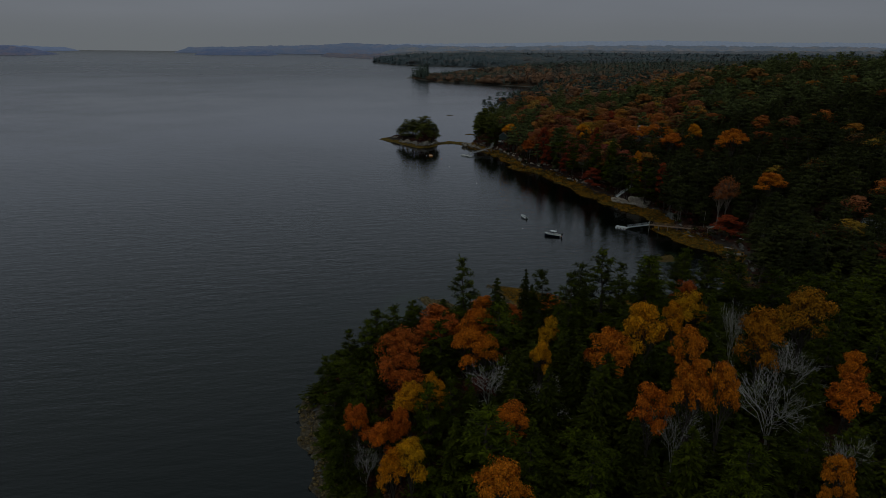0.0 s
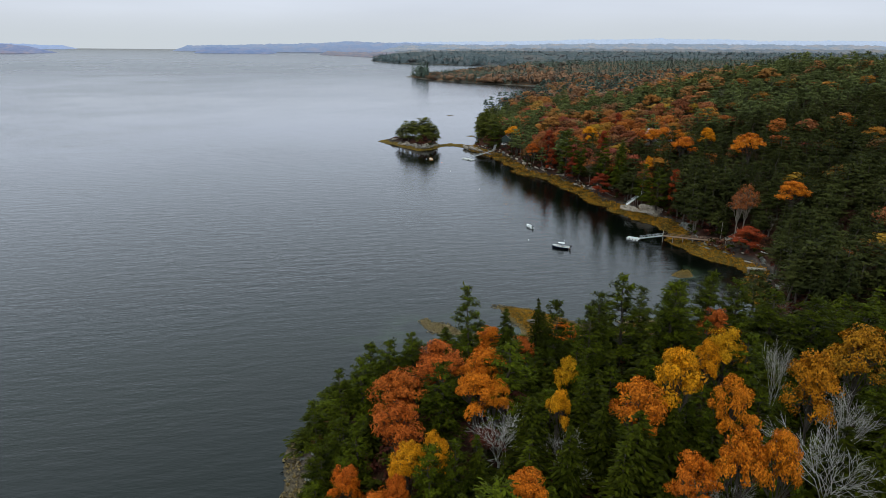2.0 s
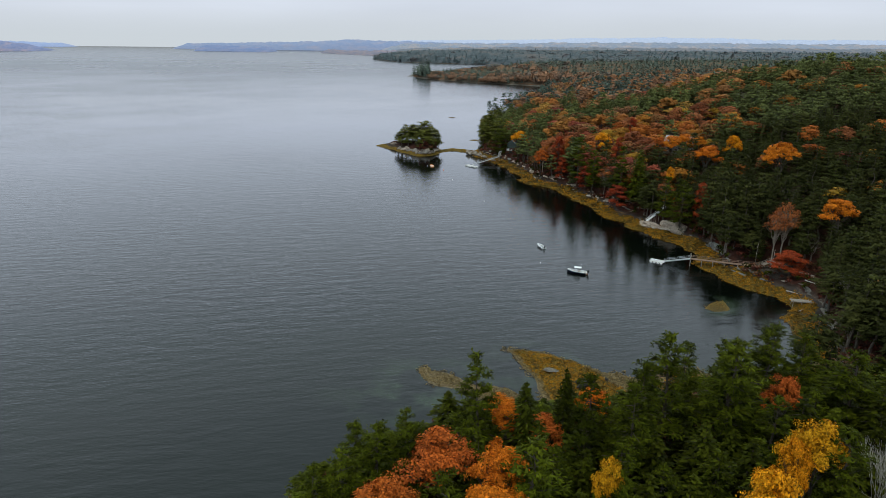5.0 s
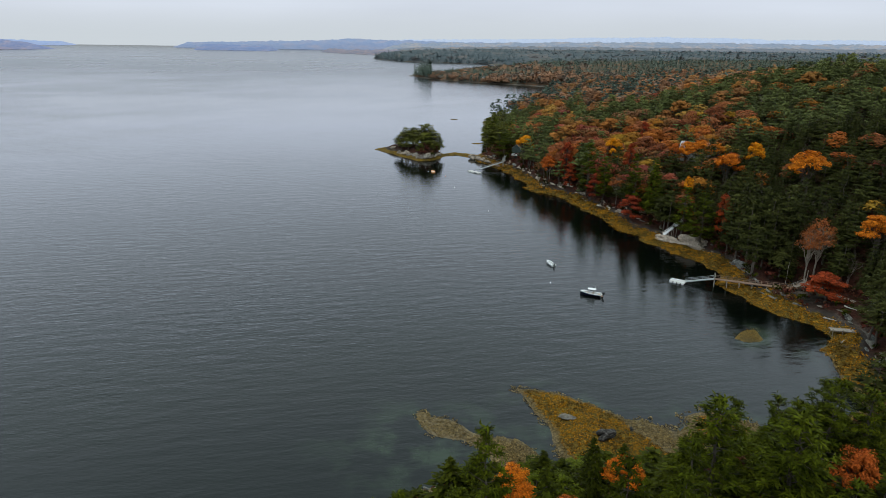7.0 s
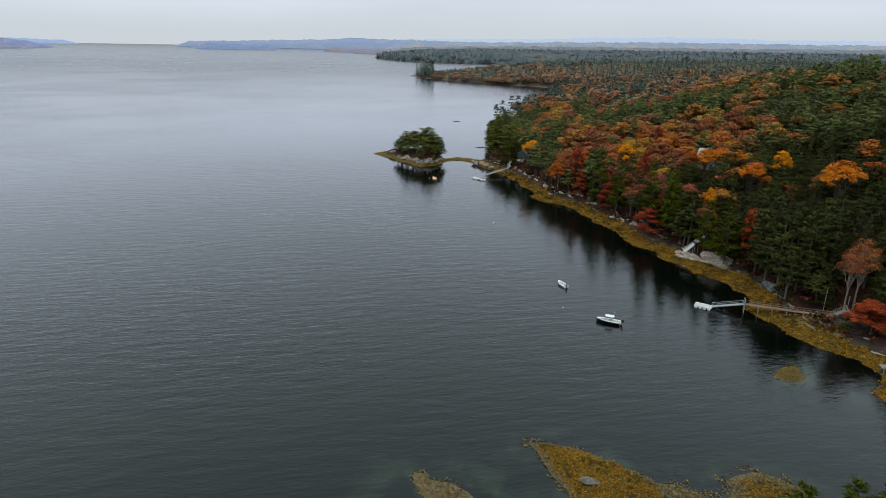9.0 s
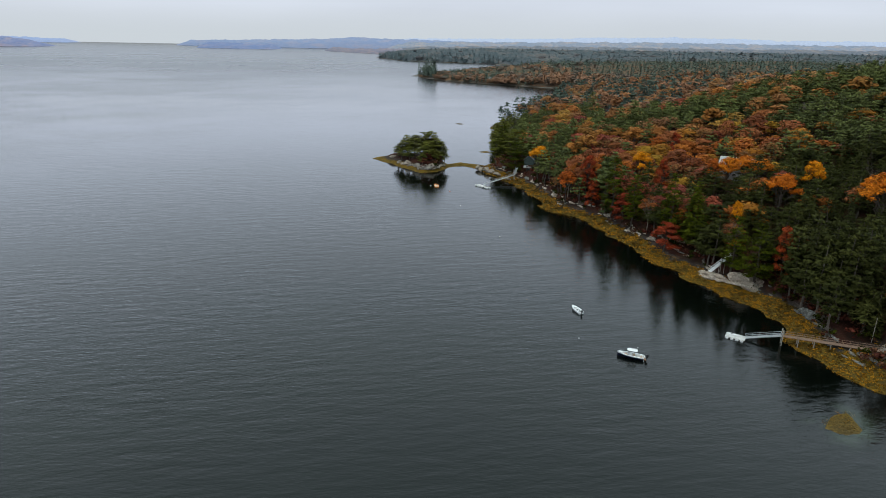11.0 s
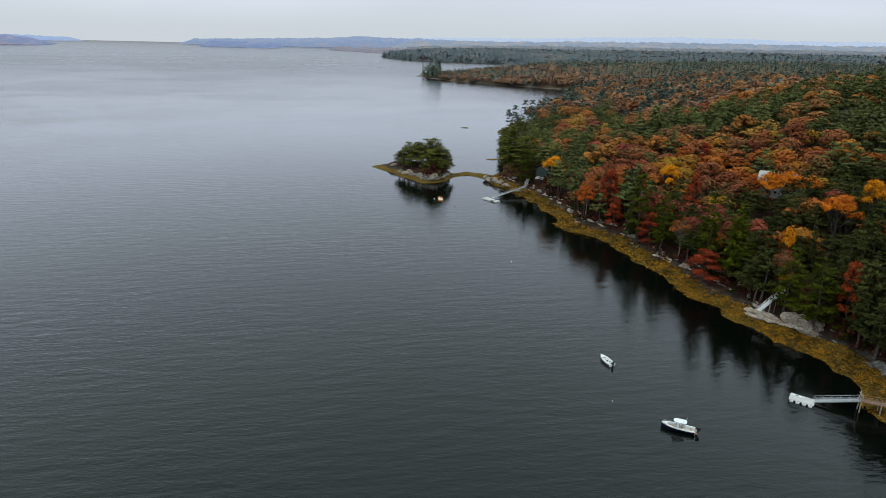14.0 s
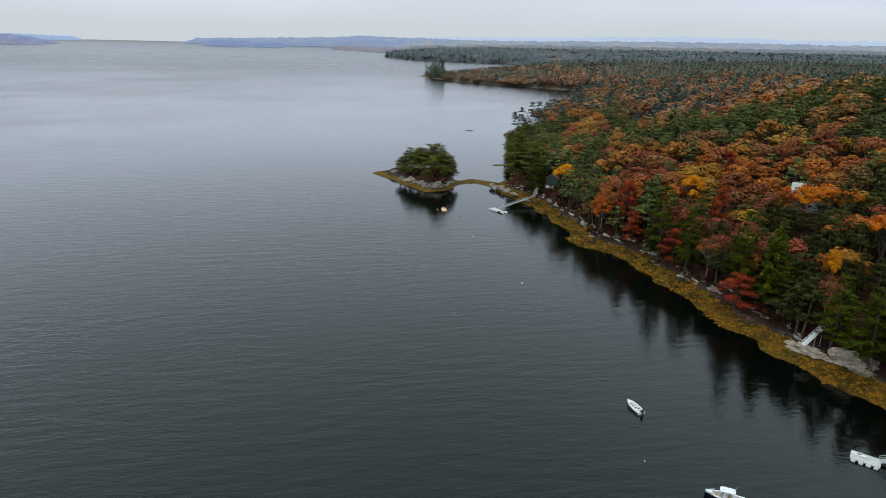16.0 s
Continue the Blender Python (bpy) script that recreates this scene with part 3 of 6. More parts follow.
def spruce(seed, H=18.0, R=2.8, tiers=24, arms=9, blades=9, blade=0.40, slim=0.40):
    """A spruce: a narrow ragged cone of drooping fronds."""
    rng = np.random.default_rng(seed)
    trunk = tube([(0, 0, -1.5), (0, 0, H * 0.5), (0, 0, H * 0.99)], [0.24, 0.15, 0.02], 6)
    limbs, crown = [], []
    ragged = rng.uniform(0.75, 1.2, 12)
    for w in range(tiers):
        f = w / (tiers - 1)
        z = H * (0.14 + 0.84 * f) + rng.normal(0, 0.12)
        reach0 = R * (1 - f) ** 0.80 + 0.10
        for b in range(arms if f < 0.8 else arms - 3):
            th = b * 2 * math.pi / arms + w * 0.83 + rng.normal(0, 0.2)
            reach = reach0 * rng.uniform(0.60, 1.15) * ragged[int(th * 1.9) % 12]
            way = np.array([math.cos(th), math.sin(th), 0])
            tip = np.array([0, 0, z]) + way * reach + [0, 0, -reach * rng.uniform(0.05, 0.34)]
            if w % 3 == 0:
                limbs.append(tube([(0, 0, z), tip], [0.04, 0.015], 3))
            k = blades
            s = rng.uniform(0.30, 1.05, k)
            off = rng.normal(0, 1, (k, 3)) * [0.15, 0.15, 0.08] * (0.5 + reach * 0.5)
            at = np.array([0, 0, z]) + (tip - [0, 0, z]) * s[:, None] + off
            face = way * 0.72 + np.array([0, 0, 0.42]) + unit(off) * 0.45
            aim = np.tile([0, 0, 1.0], (k, 1)) + way * (0.5 if blades > 5 else 1.4)
            crown.append(lit(rhombs(rng, at, aim, blade * (0.6 + 0.4 * (1 - f)), slim, np.tile(way, (k, 1)) + [0, 0, -0.15]), face + rng.normal(0, 0.12, (k, 3))))
    # broad inner faces, added to keep light from passing through the cone
    f = np.repeat(np.linspace(0, 0.9, tiers), 5 if blades > 1 else 1)
    th = rng.uniform(0, 6.28, len(f))
    side = np.stack([np.cos(th), np.sin(th), 0 * th], -1)
    at = side * (R * (1 - f) ** 0.8 * 0.5)[:, None] + np.stack([0 * f, 0 * f, H * (0.12 + 0.82 * f)], -1)
    crown.append(lit(rhombs(rng, at, side + [0, 0, 0.6], 0.30 * R * (1.15 - f), 0.6, None, 0.2), side + [0, 0, 0.1]))
    at = np.array([[0, 0, H * 0.985]] * 4)
    crown.append(lit(rhombs(rng, at, unit(rng.normal(0, 1, (4, 3)) * [1, 1, 0]), 0.35, 0.25, np.tile([0, 0, 1.0], (4, 1)))))
    return trunk, np.concatenate(limbs), np.concatenate(crown)


def leafless(seed, H=16.0, R=4.5, depth=5):
    """A bare tree: forking limbs down to fine upswept twigs."""
    rng = np.random.default_rng(seed)
    limbs, twigs = [], []

    def grow(a, way, length, radius, level):
        b = a + way * length
        n = 3 if level < 3 else 2
        (limbs if level < 3 else twigs).append(tube(bent(rng, a, b, n, 0.06), np.linspace(radius, radius * 0.6, n), 5 if level < 2 else 3))
        if level >= depth:
            return
        for k in range(3):
            turn = unit(way + rng.normal(0, 0.40, 3) + [0, 0, 0.12])
            grow(a + way * length * rng.uniform(0.45, 1.0), turn, length * rng.uniform(0.60, 0.82), max(0.013, radius * 0.58), level + 1)

    n = 5
    for k in range(n):
        th = k * 2 * math.pi / n + rng.normal(0, 0.3)
        out = R / H * rng.uniform(0.3, 1.0)
        grow(np.array([0, 0, H * 0.16]), unit(np.array([math.cos(th) * out, math.sin(th) * out, 0.8])), H * 0.29, 0.062, 1)
    trunk = tube([(0, 0, -1.5), (0, 0, H * 0.08), (0.05, 0, H * 0.18)], [0.26, 0.2, 0.15], 7)
    return trunk, np.concatenate(limbs), np.concatenate(twigs)


# kind: builder, its height and radius, bark, leaves, name, what it looks like
KINDS = {
    "pine": (pine, 20, 4.0, BARK, NEEDLE, "pine_tree", "dark green white pine with tiers of level boughs", 4),
    "spruce": (spruce, 18, 2.8, BARK, SPRUCE, "spruce_tree", "narrow dark green spruce with drooping fronds", 3),
    "seapine": (lambda seed: pine(seed, whorls=9, tufts=11, blades=8, blade=0.36, start=0.34, slim=0.36, flat=0.40, fluff=1.25), 20, 4.0, SLOPEBARK, OLIVE, "pine_tree", "wind-shaped olive green pine on the rocky shore", 3),
    "filler": (lambda seed: pine(seed, whorls=10, tufts=7, blades=8, blade=0.38, start=0.30, slim=0.32), 20, 4.0, BARK, NEEDLE, "pine_tree", "dark green white pine crowded among taller trees", 3),
    "young": (lambda seed: spruce(seed, tiers=17, arms=7, blades=7, blade=0.52, slim=0.42), 18, 2.8, BARK, SPRUCE, "spruce_tree", "young dark green spruce in the shade of taller trees", 3),
    "orange": (broadleaf, 18, 4.5, BARK, ORANGE, "maple_tree", "maple with a lumpy bright orange autumn crown", 3),
    "rust": (broadleaf, 18, 4.5, BARK, RUST, "oak_tree", "oak with a rust-red autumn crown", 2),
    "yellow": (broadleaf, 18, 4.5, BARK, YELLOW, "maple_tree", "maple with a golden yellow autumn crown", 2),
    "amber": (broadleaf, 18, 4.5, BARK, AMBER, "oak_tree", "broad oak with an amber and olive autumn crown", 2),
    "red": (lambda seed: broadleaf(seed, lobes=13, dome=0.66), 18, 4.5, BARK, RED, "maple_tree", "maple with a deep red autumn crown by the shore", 2),
    "maroon": (broadleaf, 18, 4.5, BARK, MAROON, "small_tree", "low tree with dark maroon leaves under the pines", 1),
    "thin": (lambda seed: broadleaf(seed, lobes=12, bare=0.40, leaves=40, dome=0.34), 18, 4.5, TANBARK, THINLEAF, "maple_tree", "half-bare maple with pale limbs and fading russet leaves", 1),
    "bare": (leafless, 16, 4.5, PALEBARK, PALEBARK, "leafless_tree", "leafless pale grey tree with fine spreading twigs", 3),
}
GROUPS = {"pine": "pines of the wood", "filler": "pines of the wood", "seapine": "pines of the headland", "spruce": "spruces of the wood", "young": "spruces of the wood", "bare": "leafless trees of the wood"}
made = {}


def plant(kind, x, y, top, radius, seed):
    """One tree with its trunk, limbs and crown, its tip at that height above the sea."""
    build, H, R, bark, leaf, name, label, n = KINDS[kind]
    z = float(ground_height(np.array([x]), np.array([y]))[0])
    h = max(3.0, top - z)
    radius *= {"pine": 1.25, "filler": 1.25, "seapine": 1.2, "spruce": 1.65, "young": 1.55, "bare": 1.3, "red": 1.0}.get(kind, 0.97)
    m = Matrix.LocRotScale((x, y, z), Euler((0, 0, (seed * 2.399) % 6.283)), (radius / R, radius / R, h / H))
    key = (kind, seed % n)
    if key not in made:
        trunk, limbs, crown = build(seed % n + len(kind) * 7)
        ob = root(name, label, "tree", GROUPS.get(kind, "autumn broadleaf trees"))
        part("trunk", quad_mesh("trunk", np.concatenate([trunk, limbs]), bark), bark, ob)
        part("crown", quad_mesh("crown", crown, leaf), leaf, ob)
        made[key] = ob
        ob.matrix_basis = m
        return ob
    ob = copy_thing(made[key], Matrix.Identity(4))
    ob.matrix_basis = m
    return ob


# x, y, height of the tip above the sea, crown radius
NEAR_PINES = [(1.6, 138.6, 30.2, 3.3), (18.2, 135.0, 29.4, 2.9), (24.1, 132.7, 29.4, 3.2), (-2.9, 116.1, 25.2, 3.9), (-14.3, 132.3, 21.0, 3.3), (-9.0, 132.6, 21.0, 3.6), (-18.3, 126.8, 19.6, 2.9), (-22.4, 125.6, 18.2, 2.4), (-25.7, 118.9, 15.4, 2.3), (-19.6, 111.5, 16.8, 3.1), (-22.1, 106.1, 15.4, 2.7), (-15.8, 105.0, 19.6, 2.9), (7.9, 118.6, 28.0, 4.7), (-3.7, 95.6, 23.8, 2.6), (0.2, 96.3, 23.8, 2.4), (5.4, 86.0, 25.2, 5.1), (35.0, 149.5, 29.4, 4.9)]
COVE_PINES = [(44.4, 146.2, 29.4, 5.1), (26.8, 138.9, 29.4, 3.3), (38.6, 75.8, 28.0, 4), (48.8, 121.2, 29.4, 3.9), (39.4, 106.4, 28.0, 2.8), (67.2, 109.3, 29.4, 3.8), (66.8, 149.8, 26.6, 5.2), (74.1, 146.6, 26.6, 5.1), (82.4, 143.7, 26.6, 4.9), (89.2, 140.7, 26.6, 4.8), (20.4, 121.9, 26.6, 2.9), (11.1, 79.9, 23.8, 2.9), (49.2, 81.6, 26.6, 3.2), (20.3, 79.7, 25.2, 2.9), (-21.8, 101.9, 11.6, 2.7), (-17.4, 93.0, 16.8, 2.8), (-18.6, 93.2, 11.6, 2.5)]
NEAR_ORANGE = [(6.5, 139.3, 21.8, 3.0), (4.3, 121.0, 26.6, 4), (2.8, 115.3, 25.2, 4.1), (6.2, 115.5, 23.5, 2.8), (-16.5, 99.9, 16.8, 2.7), (-11.2, 92.5, 18.9, 3.2), (-8.4, 94.0, 20.3, 2.4), (9.5, 92.8, 22.4, 3.4), (7.1, 75.2, 25.2, 3.8), (26.7, 104.1, 30.8, 4.5), (40.4, 104.9, 30.8, 3.4), (35.7, 89.4, 33.0, 3.2), (40.0, 88.9, 33.4, 2.6), (30.2, 90.3, 28.0, 3.2), (62.8, 95.2, 28.0, 3.7), (66.1, 101.4, 29.4, 2.6), (50.6, 76.2, 26.6, 2.4)]
NEAR_SPRUCE = [(8.9, 136.4, 26.6, 2.7), (15.2, 138.5, 28.0, 2.1), (2.8, 98.1, 23.8, 2.2), (11.5, 108.7, 23.8, 2.9), (25.3, 99.0, 28.0, 3.3), (22.3, 93.7, 26.6, 2.5), (31.8, 104.7, 26.6, 2.5), (56.0, 94.8, 28.0, 2.9), (20.2, 112.9, 25.2, 2.5), (22.2, 106.7, 25.2, 2.4), (16.0, 99.0, 25.2, 2.7), (26.6, 84.8, 25.2, 2.3), (33.2, 80.8, 26.6, 2.5), (26.8, 76.0, 26.6, 2.4), (0.8, 87.4, 22.4, 2.4)]
NEAR_RUST = [(-4.0, 127.2, 23.8, 6.2), (-10.8, 116.6, 23.8, 5), (-9.3, 106.0, 23.8, 4.5), (54.2, 147.3, 23.8, 3.2)]
NEAR_BARE = [(6.8, 110.2, 21.5, 4.6), (55.2, 122.3, 30.8, 2.4), (52.0, 97.1, 29.4, 5.1), (60.0, 109.2, 28.0, 4.5), (56.1, 83.2, 26.6, 2.2), (34.3, 89.8, 28.0, 2.8), (-14.1, 93.5, 14.0, 2.6), (16.5, 108.6, 19.5, 2.4), (17.2, 103.0, 17.5, 2.0)]
NEAR_YELLOW = [(-7.1, 99.0, 22.4, 3.1), (-3.1, 100.0, 23.8, 2.5), (-5.8, 85.4, 21.0, 3), (-8.4, 83.8, 19.6, 2.3), (32.9, 107.3, 35.0, 4.1), (46.2, 123.1, 30.8, 4), (42.5, 120.8, 29.4, 2.4), (16.0, 110.5, 25.2, 2.2), (18.8, 121.0, 25.2, 2.4)]
NEAR_MAROON = [(10.5, 120.3, 18.2, 2.7), (4.5, 110.9, 16.8, 3)]
NEAR_AMBER = [(55.1, 110.7, 32.6, 4.5), (67.1, 119.5, 33.2, 5.2)]
NEAR_TREES = {"pine": NEAR_PINES + COVE_PINES, "orange": NEAR_ORANGE, "spruce": NEAR_SPRUCE, "rust": NEAR_RUST, "bare": NEAR_BARE, "yellow": NEAR_YELLOW, "maroon": NEAR_MAROON, "amber": NEAR_AMBER}
SHORE_RUST = [(98.5, 385, 29.6, 4.6), (12.3, 138.0, 20.0, 4.2), (117.4, 214.4, 16.8, 4.8), (39.2, 405.4, 19.0, 4.4)]
SHORE_THIN = [(106.0, 264.6, 24, 4.9), (109.2, 265.6, 25.2, 5.3), (66, 359, 19, 4.2), (58, 384, 19, 4.2), (41, 410, 19, 4.5), (84, 322, 20, 4)]
SHORE_ORANGE = [(107.5, 342, 33.2, 6.4), (102.5, 380.5, 31.6, 5.4), (108, 377.5, 32.4, 6.0), (114, 376, 32.0, 5.2), (22.9, 151.2, 17.4, 3.3), (5.8, 148.5, 17.0, 3.0), (131.4, 323.0, 37.8, 7.9), (124.5, 262.3, 28.0, 6.2), (85.7, 320.0, 14.0, 2.8)]
SHORE_PINE = [(41.8, 160.3, 22.4, 2.8), (49.3, 161.3, 22.4, 2.9), (58.9, 165.3, 23.8, 3.4), (65.1, 162.8, 23.8, 3.8), (48.1, 153.5, 26.6, 3.8), (57.6, 161, 26.6, 3.4), (-18.2, 136.8, 18.2, 2.5), (-10.4, 138.3, 19.6, 2.2), (81.8, 312, 23.5, 4.2), (86.4, 304.1, 23.2, 4.8), (19.1, 473.5, 20.5, 5.4), (14.5, 511.8, 25, 5.3), (69.6, 342.5, 30.9, 4.1), (76.5, 330, 19, 4), (55.9, 379.8, 29.6, 4.5), (61, 365, 25, 4.1)]
SHORE_SPRUCE = [(30.7, 150.6, 21.0, 2.6), (18.6, 154.5, 18.2, 2.1), (76.5, 337.5, 30.3, 4.4)]
SHORE_BARE = [(107.9, 218.6, 16.8, 4.9)]
SHORE_RED = [(94, 428, 35.5, 3.4), (67, 336.5, 14.6, 5.6), (105.1, 250.4, 12.6, 6.4), (93.4, 303.3, 23.8, 3.6), (50.1, 394.6, 17.2, 4.3), (59.1, 373.7, 16.4, 4.4), (48.2, 402.6, 28.0, 4.5), (76.7, 384, 30, 3.6)]
SHORE_YELLOW = [(121, 348, 37, 4.2), (29.8, 448.5, 23.8, 6), (88, 330, 25, 2.5), (71.9, 402, 30, 5)]
SHORE_HEAD = [(9, 503, 18, 4), (13, 509, 22, 4.5), (17, 494, 22, 4.5), (20, 503, 24, 5), (24, 486, 22, 4), (29, 482, 22, 3.8), (24, 495, 25, 4.5), (12, 515, 20, 4), (13, 612, 14, 4), (11, 598, 15, 4.2), (17, 622, 15, 4), (21, 637, 16, 4.2), (16, 606, 18, 4.5), (25, 650, 16, 4), (12, 585, 15, 4), (19, 630, 12, 3.5), (10, 572, 14, 3.8), (9.5, 556, 15, 4), (9, 540, 16, 4)]
SHORE_ISLET = [(-46.6, 506.2, 18, 5.0), (-40, 502, 17, 4.4), (-31.4, 501, 21.5, 5.4), (-36, 508, 20, 5), (-26.5, 498, 17.5, 4.2), (-33, 493, 15, 3.8), (-50, 512, 14, 4.2), (-43, 514, 16, 4.6), (-25, 504, 15, 3.6), (-38, 497, 14, 3.6), (-29, 506, 17, 4.2), (-42, 508, 18, 4.6), (-34, 503, 19, 4.6), (-28, 493, 12, 3.2), (-45, 501, 12, 3.4), (-53, 511, 11, 3.4), (-50, 505, 10, 3.0), (-36, 489, 10, 3.0), (-23, 499, 12, 3.0)]
MID_TREES = {"thin": SHORE_THIN, "rust": SHORE_RUST, "orange": SHORE_ORANGE, "pine": SHORE_PINE, "seapine": SHORE_HEAD + SHORE_ISLET, "spruce": SHORE_SPRUCE, "bare": SHORE_BARE, "red": SHORE_RED, "yellow": SHORE_YELLOW}
CLEARINGS = [(6, 492, 9), (14, 482, 9), (19, 471, 6), (25, 456, 4), (109, 388, 8), (103, 391, 5.5), (114, 385, 5), (27, 469, 6), (24, 465, 4), (8, 484, 6), (88.6, 326, 4.5), (91, 320.5, 4.5), (86, 315, 5), (66.5, 336.5, 5.5), (63.5, 343, 4.5), (26, 462, 6.5), (80, 313, 6.5), (146, 224, 7), (94, 264, 6.5), (99, 260, 7), (104, 259, 6), (106, 251, 7.5), (100, 252, 6), (110, 245, 5), (103, 236, 7)]



taken = []
for group_of in (NEAR_TREES, MID_TREES):
    for kind, rows_of in group_of.items():
        for i, (x, y, top, r) in enumerate(rows_of):
            plant(kind, x, y, top, r, len(taken))
            taken.append((x, y, r))


def fill_near():
    """Conifers that close the near wood between the trees set one by one."""
    rng = random.Random(4)
    for _ in range(9000):
        x, y = rng.uniform(-34, 125), rng.uniform(50, 176)
        d = float(inside_by(np.array([x]), np.array([y]), MAINLAND)[0])
        if d < 3.2 or x > 0.75 * (y - 4) + 12:
            continue
        if any((x - a) ** 2 + (y - b) ** 2 < (1.2 + 0.72 * r) ** 2 + 4.0 for a, b, r in taken):
            continue
        z = float(ground_height(np.array([x]), np.array([y]))[0])
        r = rng.uniform(2.2, 3.3)
        h = rng.uniform(3.5, 7) if d < 9 else rng.uniform(6.5, 11.5) if d < 30 else rng.uniform(11, 19)
        plant("young" if rng.random() < 0.66 else "filler", x, y, z + h * 0.82, r, len(taken))
        taken.append((x, y, r))
        if len(taken) > 500:
            break


fill_near()


def stand(templates, spots, material, name, label, kind="stuff"):
    """A wood of many trees as one mesh: spots are x, y, z, height scale, width scale, turn."""
    rng, out, tones = np.random.default_rng(5), [], []
    which = rng.integers(0, len(templates), len(spots))
    for t, tpl in enumerate(templates):
        s = spots[which == t]
        if not len(s):
            continue
        c, n = np.cos(s[:, 5])[:, None, None], np.sin(s[:, 5])[:, None, None]
        pts, ways = tpl[:, :4], tpl[:, 4] if tpl.shape[1] == 5 else None
        x, y, z = pts[None, :, :, 0], pts[None, :, :, 1], pts[None, :, :, 2]
        w = s[:, 4][:, None, None]
        q = np.stack([(x * c - y * n) * w + s[:, 0][:, None, None], (x * n + y * c) * w + s[:, 1][:, None, None], z * s[:, 3][:, None, None] + s[:, 2][:, None, None]], -1)
        if ways is not None:
            c, n, a, b, h = c[:, :, 0], n[:, :, 0], ways[None, :, 0], ways[None, :, 1], ways[None, :, 2]
            turned = np.stack([a * c - b * n, a * n + b * c, h + 0 * c], -1)
            q = np.concatenate([q, turned[:, :, None]], 2)
        out.append(q.reshape(-1, q.shape[2], 3))
        tones.append(np.repeat(rng.uniform(0, 1, len(s)), len(tpl) * 4))
    if out:
        me = quad_mesh(name, np.concatenate(out), material)
        me.attributes.new("tone", "FLOAT", "POINT").data.foreach_set("value", np.concatenate(tones).astype(np.float32))
        tagged(new(name, me), label, "woods", kind=kind)


def lump(seed, H, R, k, leaf):
    """A low bush or a distant crown in few faces."""
    rng = np.random.default_rng(seed)
    n = 9
    c = unit(rng.normal(0, 1, (n, 3)) + [0, 0, 0.7]) * [R * 0.6, R * 0.6, H * 0.17] + [0, 0, H * 0.74]
    i = rng.integers(0, n, k)
    way = unit(rng.normal(0, 1, (k, 3)) + [0, 0, 0.5])
    at = c[i] + way * R * 0.38 * rng.uniform(0.7, 1.1, (k, 1))
    return lit(rhombs(rng, at, way, leaf, 0.7), way + unit(at - [0, 0, H * 0.6]) * 0.6)


def scatter(x0, x1, y0, y1, gap, seed):
    rng = np.random.default_rng(seed)
    gx, gy = np.meshgrid(np.arange(x0, x1, gap), np.arange(y0, y1, gap))
    x = gx.ravel() + rng.uniform(-0.48, 0.48, gx.size) * gap
    y = gy.ravel() + rng.uniform(-0.48, 0.48, gx.size) * gap
    return x, y, rng


def wood_mix(x, y, d, rng):
    """Which kind of tree grows where: 0 pine, 1 spruce, 2 orange, 3 rust, 4 amber, 5 yellow, 6 red, 7 leafless, 8 withered."""
    n1, n2, n3 = value_noise(x, y, 46, 11), value_noise(x, y, 17, 12), value_noise(x, y, 9, 13)
    u, v = rng.uniform(0, 1, len(x)), rng.uniform(0, 1, len(x))
    zone = np.clip((y - 312) / 40, 0, 1) * np.clip((0.43 * (y - 80) + 8 - x) / 40, 0, 1)
    warm = np.clip(zone * (1.65 * n1 - 0.12) + 0.02 + 0.16 * n1, 0, 0.86)
    warm = warm * np.interp(y, [600, 700], [1.0, 0.62])
    warm = np.where((x < 58 - 0.10 * (y - 430)) & (y > 425) & (y < 600), 0.22, warm)
    warm = np.where((d < 26) & (y > 335) & (y < 440), 0.44, np.where(d < 26, 0.14, warm))
    mix = 0.6 * n2 + 0.4 * v
    hue = np.select([mix < 0.34, mix < 0.50, mix < 0.59, mix < 0.65, mix < 0.73], [2, 3, 4, 5, 6], 8)
    shore = np.select([v < 0.34, v < 0.60, v < 0.72, v < 0.84], [6, 3, 8, 7], 2)
    cove = np.select([v < 0.35, v < 0.60], [7, 8], 1)
    hue = np.where(d < 26, np.where(y > 300, shore, cove), hue)
    dark = np.where(u - warm < (1 - warm) * (0.45 + 0.5 * n3), 0, 1)
    kind = np.where(u < warm, hue, dark)
    return np.where((rng.uniform(0, 1, len(x)) < 0.03), 7, kind)


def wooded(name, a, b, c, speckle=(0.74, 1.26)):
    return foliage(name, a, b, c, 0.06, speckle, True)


# slope leaves: duller than the near trees', evergreens with haze blue mixed in
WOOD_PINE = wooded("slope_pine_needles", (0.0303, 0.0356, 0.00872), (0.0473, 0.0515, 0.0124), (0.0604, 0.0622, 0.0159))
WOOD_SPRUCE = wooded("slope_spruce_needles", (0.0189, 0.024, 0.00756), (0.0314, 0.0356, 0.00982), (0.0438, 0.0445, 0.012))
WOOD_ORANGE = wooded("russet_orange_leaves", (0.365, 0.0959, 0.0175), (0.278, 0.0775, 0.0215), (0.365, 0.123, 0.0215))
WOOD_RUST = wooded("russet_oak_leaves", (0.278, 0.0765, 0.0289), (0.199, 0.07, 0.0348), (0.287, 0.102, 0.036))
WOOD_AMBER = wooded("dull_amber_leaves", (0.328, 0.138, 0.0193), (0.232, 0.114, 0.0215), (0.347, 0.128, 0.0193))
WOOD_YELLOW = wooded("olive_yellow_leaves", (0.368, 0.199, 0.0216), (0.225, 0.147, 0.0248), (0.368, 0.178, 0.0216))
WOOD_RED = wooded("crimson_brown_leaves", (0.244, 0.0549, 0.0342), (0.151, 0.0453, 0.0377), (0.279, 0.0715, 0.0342))
